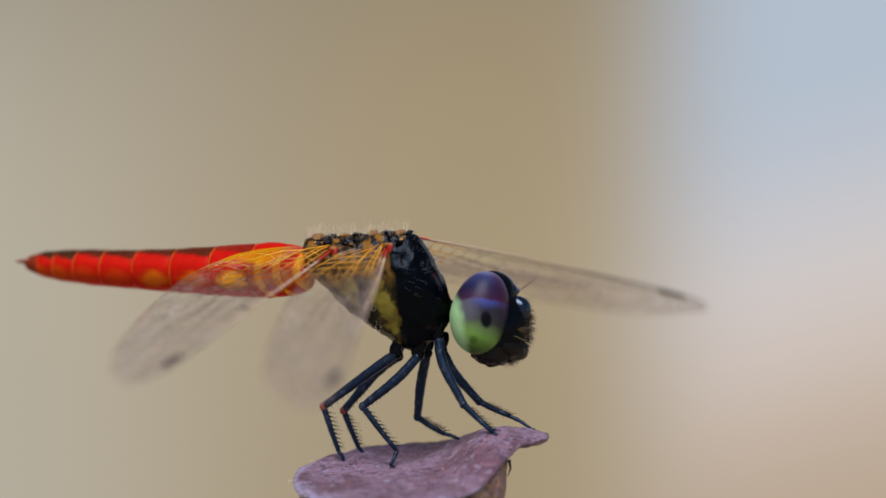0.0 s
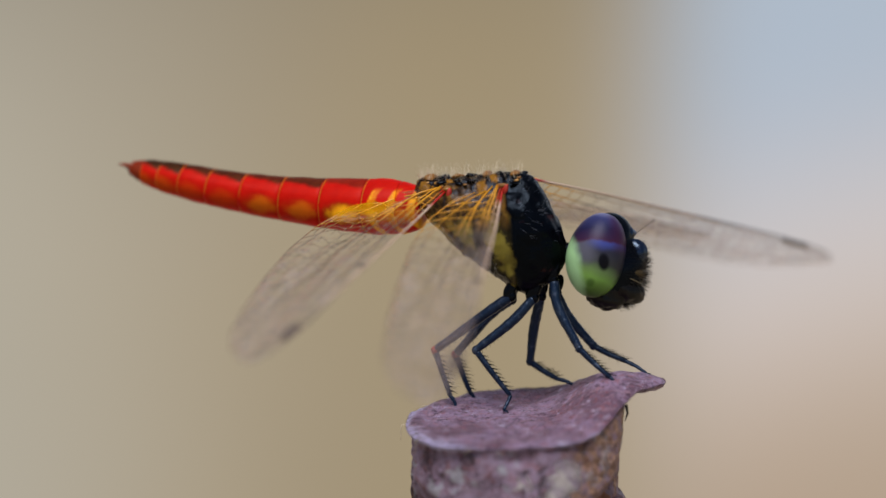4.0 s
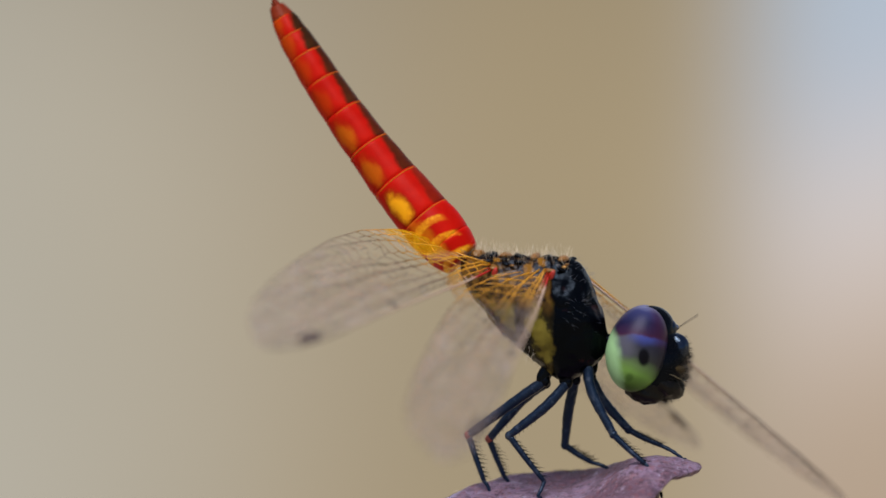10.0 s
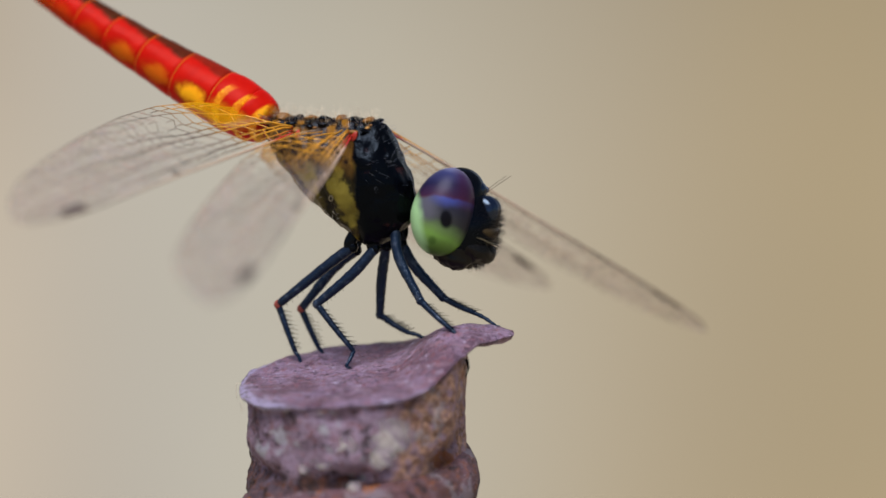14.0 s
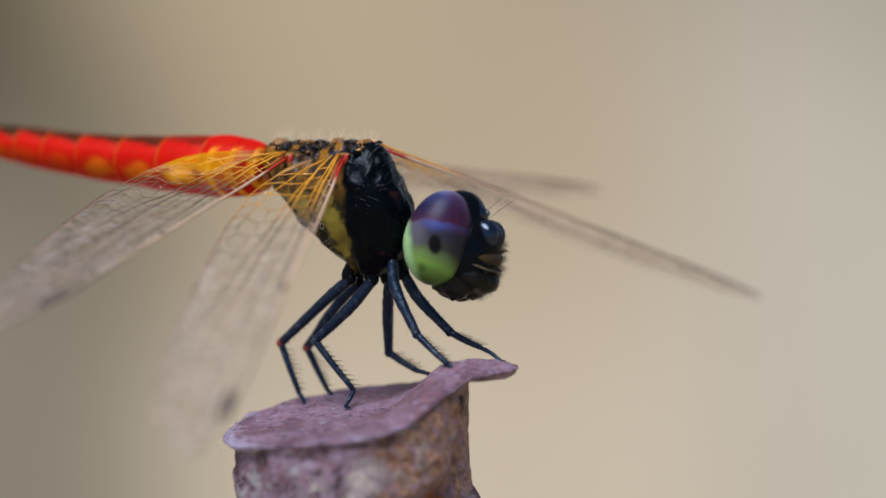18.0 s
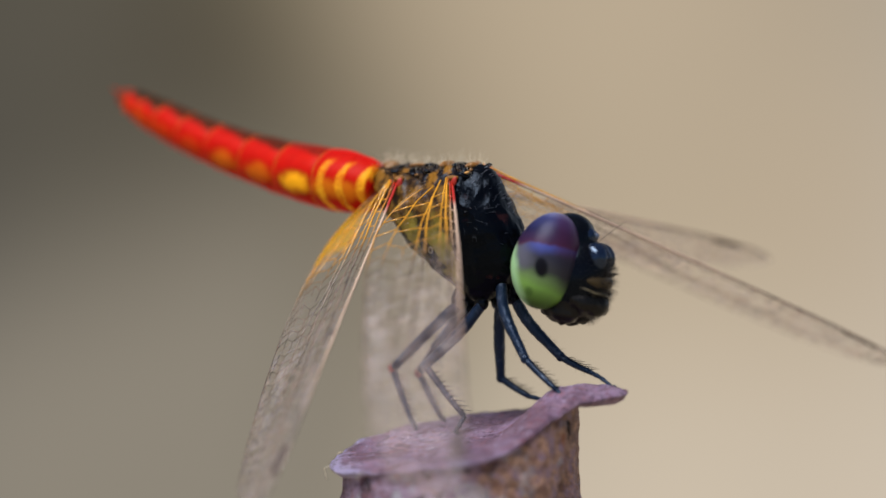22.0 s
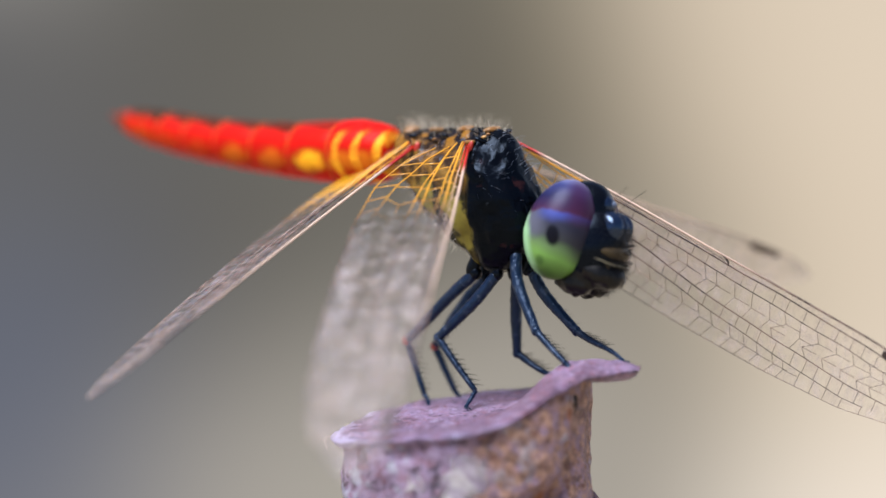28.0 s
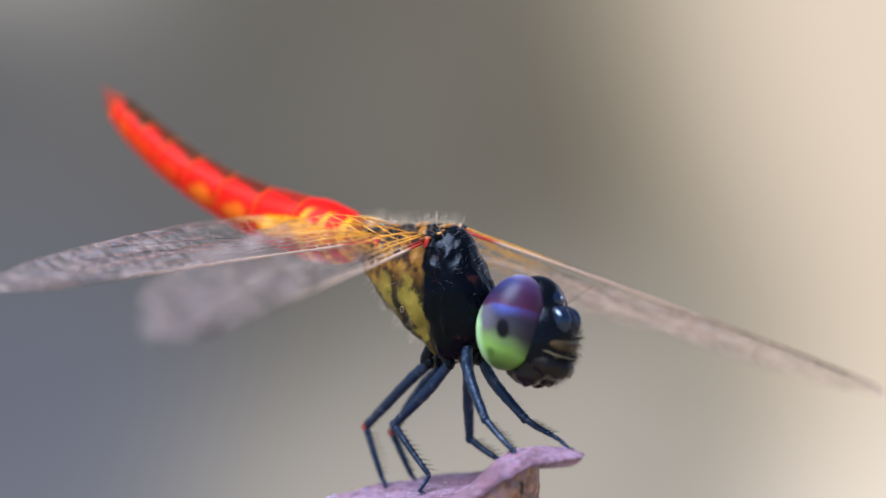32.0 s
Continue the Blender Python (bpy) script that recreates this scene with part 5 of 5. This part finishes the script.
    walk(right_hind, [
        (0.0, pose(-0.005940, -0.001200, 0.008769, -176.32, 13.10, -104.14)),
        (1.0, pose(-0.005940, -0.001200, 0.008769, 176.00, 9.73, -107.04)),
        (2.0, pose(-0.005940, -0.001200, 0.008769, -179.48, 14.94, -105.96)),
        (3.0, pose(-0.005940, -0.001200, 0.008769, -179.15, 14.80, -105.68)),
        (4.0, pose(-0.005940, -0.001200, 0.008769, -169.86, 18.66, -105.32)),
        (7.0, pose(-0.005940, -0.001200, 0.008769, 175.66, 14.94, -107.37)),
        (7.2, pose(-0.005940, -0.001200, 0.008769, 166.38, 16.96, -106.54)),
        (7.5, pose(-0.005100, -0.001200, 0.009150, 168.61, 15.39, -106.90)),
        (8.0, pose(-0.005100, -0.001200, 0.009150, 159.19, 8.47, -107.35)),
        (9.0, pose(-0.005100, -0.001200, 0.009150, 158.68, 7.78, -106.85)),
        (10.0, pose(-0.005100, -0.001200, 0.009150, 158.49, 4.96, -107.61)),
        (11.0, pose(-0.005100, -0.001200, 0.009150, 156.91, 1.54, -109.49)),
        (12.0, pose(-0.005100, -0.001200, 0.009150, 151.72, -1.31, -109.27)),
        (13.0, pose(-0.005100, -0.001200, 0.009150, 158.07, 3.43, -108.99)),
        (14.0, pose(-0.005100, -0.001200, 0.009150, 163.61, 7.31, -106.08)),
        (15.0, pose(-0.005100, -0.001200, 0.009150, 158.11, 6.82, -104.90)),
        (15.5, pose(-0.005100, -0.001200, 0.009150, 150.79, 5.81, -106.47)),
        (17.5, pose(-0.005100, -0.001200, 0.009150, -176.95, 26.51, -104.30)),
        (18.0, pose(-0.005100, -0.001200, 0.009150, 175.85, 16.56, -97.15)),
        (19.0, pose(-0.005100, -0.001200, 0.009150, 173.54, 11.51, -89.90)),
        (19.5, pose(-0.005100, -0.001200, 0.009150, 168.61, 11.06, -95.80)),
        (20.0, pose(-0.005100, -0.001200, 0.009150, 167.21, 17.40, -103.23)),
        (20.5, pose(-0.005100, -0.001200, 0.009150, 167.80, 26.32, -103.45)),
        (21.0, pose(-0.005100, -0.001200, 0.009150, -162.88, 38.13, -103.38)),
        (21.5, pose(-0.005100, -0.001200, 0.009150, 167.46, 32.49, -105.30)),
        (22.0, pose(-0.005100, -0.001200, 0.009150, -144.71, 40.09, -81.35)),
        (22.5, pose(-0.005100, -0.001200, 0.009150, -148.79, 37.60, -87.23)),
        (23.0, pose(-0.005100, -0.001200, 0.009150, -162.74, 33.38, -101.90)),
        (23.5, pose(-0.005100, -0.001200, 0.009150, -154.69, 34.84, -88.65)),
        (24.0, pose(-0.005100, -0.001200, 0.009150, -160.98, 37.76, -99.45)),
        (24.3, pose(-0.004950, -0.001200, 0.009150, -154.74, 32.10, -88.74)),
        (24.5, pose(-0.004850, -0.001200, 0.009150, -89.64, 30.83, -89.04)),
        (25.0, pose(-0.004850, -0.001200, 0.009150, -76.84, 35.29, -87.70)),
        (25.5, pose(-0.004850, -0.001200, 0.009150, -79.36, 29.51, -86.60)),
        (27.5, pose(-0.005100, -0.001200, 0.009150, -160.38, 31.14, -95.46)),
        (28.0, pose(-0.005100, -0.001200, 0.009150, -164.46, 28.49, -101.35)),
        (28.5, pose(-0.005100, -0.001200, 0.009150, -163.15, 28.94, -98.86)),
        (29.0, pose(-0.005100, -0.001200, 0.009150, -165.93, 27.98, -96.39)),
        (29.5, pose(-0.005100, -0.001200, 0.009150, -178.73, 27.60, -99.91)),
        (30.0, pose(-0.005100, -0.001200, 0.009150, 165.57, 27.46, -109.65)),
        (30.5, pose(-0.005064, -0.001200, 0.009150, 168.05, 17.71, -103.02)),
        (31.0, pose(-0.005027, -0.001200, 0.009150, 166.84, 19.40, -107.16)),
        (32.0, pose(-0.004880, -0.001200, 0.009150, 167.05, 3.76, -103.07)),
    ])
    walk(left_fore, [
        (0.0, pose(-0.002221, 0.001050, 0.009696, -28.00, 10.50, 48.89)),
        (1.0, pose(-0.002221, 0.001050, 0.009696, -10.86, 8.80, 52.18)),
        (2.0, pose(-0.002221, 0.001050, 0.009696, -11.88, 11.96, 47.32)),
        (3.0, pose(-0.002221, 0.001050, 0.009696, -17.15, 8.81, 50.65)),
        (4.0, pose(-0.002221, 0.001050, 0.009696, -28.94, 10.75, 45.90)),
        (7.0, pose(-0.002221, 0.001050, 0.009696, -15.61, 12.08, 46.08)),
        (7.2, pose(-0.002221, 0.001050, 0.009696, -11.76, 19.18, 43.77)),
        (7.5, pose(-0.001300, 0.001050, 0.009650, -12.23, 28.42, 43.96)),
        (8.0, pose(-0.001300, 0.001050, 0.009650, -3.31, 35.74, 39.04)),
        (9.0, pose(-0.001300, 0.001050, 0.009650, -4.00, 33.49, 40.30)),
        (10.0, pose(-0.001300, 0.001050, 0.009650, -3.57, 35.54, 39.52)),
        (11.0, pose(-0.001300, 0.001050, 0.009650, -8.00, 38.26, 31.56)),
        (12.0, pose(-0.001300, 0.001050, 0.009650, -19.63, 34.98, 38.96)),
        (13.0, pose(-0.001300, 0.001050, 0.009650, -28.17, 32.74, 38.62)),
        (14.0, pose(-0.001300, 0.001050, 0.009650, -12.83, 28.73, 45.09)),
        (15.0, pose(-0.001300, 0.001050, 0.009650, -22.61, 32.23, 45.86)),
        (15.5, pose(-0.001300, 0.001050, 0.009650, -22.43, 34.04, 46.39)),
        (17.5, pose(-0.001300, 0.001050, 0.009650, -23.34, 23.65, 53.88)),
        (18.0, pose(-0.001300, 0.001050, 0.009650, -5.62, 20.64, 56.49)),
        (18.5, pose(-0.001300, 0.001050, 0.009650, -3.52, 16.61, 59.19)),
        (19.0, pose(-0.001300, 0.001050, 0.009650, -2.97, 18.69, 57.49)),
        (19.5, pose(-0.001300, 0.001050, 0.009650, -3.14, 18.68, 58.49)),
        (20.0, pose(-0.001300, 0.001050, 0.009650, -4.09, 18.37, 57.13)),
        (20.5, pose(-0.001300, 0.001050, 0.009650, -4.38, 21.71, 55.23)),
        (21.0, pose(-0.001300, 0.001050, 0.009650, -3.71, 20.80, 55.76)),
        (21.5, pose(-0.001300, 0.001050, 0.009650, -7.42, 21.92, 55.67)),
        (22.0, pose(-0.001300, 0.001050, 0.009650, -14.91, 25.42, 46.68)),
        (22.5, pose(-0.001300, 0.001050, 0.009650, -13.67, 24.82, 49.63)),
        (23.0, pose(-0.001300, 0.001050, 0.009650, -16.07, 25.66, 44.43)),
        (23.5, pose(-0.001300, 0.001050, 0.009650, -26.13, 25.62, 44.34)),
        (24.0, pose(-0.001300, 0.001050, 0.009650, -34.87, 25.06, 47.20)),
        (24.3, pose(-0.001225, 0.001050, 0.009650, -35.85, 24.31, 44.97)),
        (24.5, pose(-0.001175, 0.001050, 0.009650, -63.97, 32.44, 21.60)),
        (24.7, pose(-0.001125, 0.001050, 0.009650, -63.58, 32.60, 22.32)),
        (25.0, pose(-0.001050, 0.001050, 0.009650, -63.23, 28.53, 23.33)),
        (25.5, pose(-0.001050, 0.001050, 0.009650, -46.53, 23.93, 40.74)),
        (27.5, pose(-0.001300, 0.001050, 0.009650, -63.88, 28.37, 22.36)),
        (28.0, pose(-0.001300, 0.001050, 0.009650, -63.31, 28.66, 22.54)),
        (29.0, pose(-0.001300, 0.001050, 0.009650, -62.28, 30.68, 22.86)),
        (29.5, pose(-0.001300, 0.001050, 0.009650, -36.56, 23.78, 51.38)),
        (30.0, pose(-0.001300, 0.001050, 0.009650, -23.83, 18.20, 57.06)),
        (30.5, pose(-0.001263, 0.001050, 0.009650, -19.39, 22.59, 52.92)),
        (31.0, pose(-0.001227, 0.001050, 0.009650, -17.59, 21.15, 57.47)),
        (32.0, pose(-0.001080, 0.001050, 0.009650, -12.44, 19.70, 57.91)),
    ])
    walk(left_hind, [
        (0.0, pose(-0.005940, 0.001200, 0.008769, -9.58, 7.99, 48.66)),
        (2.0, pose(-0.005940, 0.001200, 0.008769, -8.74, 8.45, 48.60)),
        (4.0, pose(-0.005940, 0.001200, 0.008769, -10.10, 8.23, 46.86)),
        (7.0, pose(-0.005940, 0.001200, 0.008769, -9.62, 8.36, 47.49)),
        (7.5, pose(-0.005100, 0.001200, 0.009150, -13.92, 30.41, 48.48)),
        (9.0, pose(-0.005100, 0.001200, 0.009150, -11.09, 31.47, 53.02)),
        (10.0, pose(-0.005100, 0.001200, 0.009150, -10.44, 33.48, 52.09)),
        (12.0, pose(-0.005100, 0.001200, 0.009150, -9.57, 32.99, 54.11)),
        (13.0, pose(-0.005100, 0.001200, 0.009150, -12.74, 31.91, 51.92)),
        (14.0, pose(-0.005100, 0.001200, 0.009150, -15.40, 27.31, 57.05)),
        (15.0, pose(-0.005100, 0.001200, 0.009150, -16.06, 31.46, 56.35)),
        (17.5, pose(-0.005100, 0.001200, 0.009150, -17.95, 15.52, 62.72)),
        (18.0, pose(-0.005100, 0.001200, 0.009150, -10.94, 7.31, 68.73)),
        (18.5, pose(-0.005100, 0.001200, 0.009150, -9.68, 0.64, 76.90)),
        (19.0, pose(-0.005100, 0.001200, 0.009150, -10.79, 6.36, 69.79)),
        (20.0, pose(-0.005100, 0.001200, 0.009150, -11.10, 6.62, 69.76)),
        (21.0, pose(-0.005100, 0.001200, 0.009150, -9.74, 7.04, 74.68)),
        (22.0, pose(-0.005100, 0.001200, 0.009150, -21.01, 12.79, 58.36)),
        (22.5, pose(-0.005100, 0.001200, 0.009150, -20.95, 12.20, 59.01)),
        (23.0, pose(-0.005100, 0.001200, 0.009150, -21.62, 12.91, 56.73)),
        (23.5, pose(-0.005100, 0.001200, 0.009150, -22.40, 13.18, 61.29)),
        (24.0, pose(-0.005100, 0.001200, 0.009150, -28.57, 21.00, 48.36)),
        (24.3, pose(-0.005025, 0.001200, 0.009150, -25.74, 16.91, 56.30)),
        (24.5, pose(-0.004975, 0.001200, 0.009150, -44.63, 13.41, 26.52)),
        (24.7, pose(-0.004925, 0.001200, 0.009150, -37.41, 18.98, 46.88)),
        (25.0, pose(-0.004850, 0.001200, 0.009150, -44.42, 17.25, 26.64)),
        (28.0, pose(-0.005100, 0.001200, 0.009150, -31.92, 16.46, 59.43)),
        (29.0, pose(-0.005100, 0.001200, 0.009150, -31.16, 20.59, 54.01)),
        (30.0, pose(-0.005100, 0.001200, 0.009150, -7.67, 13.39, 65.29)),
        (31.0, pose(-0.005027, 0.001200, 0.009150, -7.06, 16.04, 67.14)),
        (32.0, pose(-0.004880, 0.001200, 0.009150, -8.86, 14.77, 65.32)),
    ])


motions()
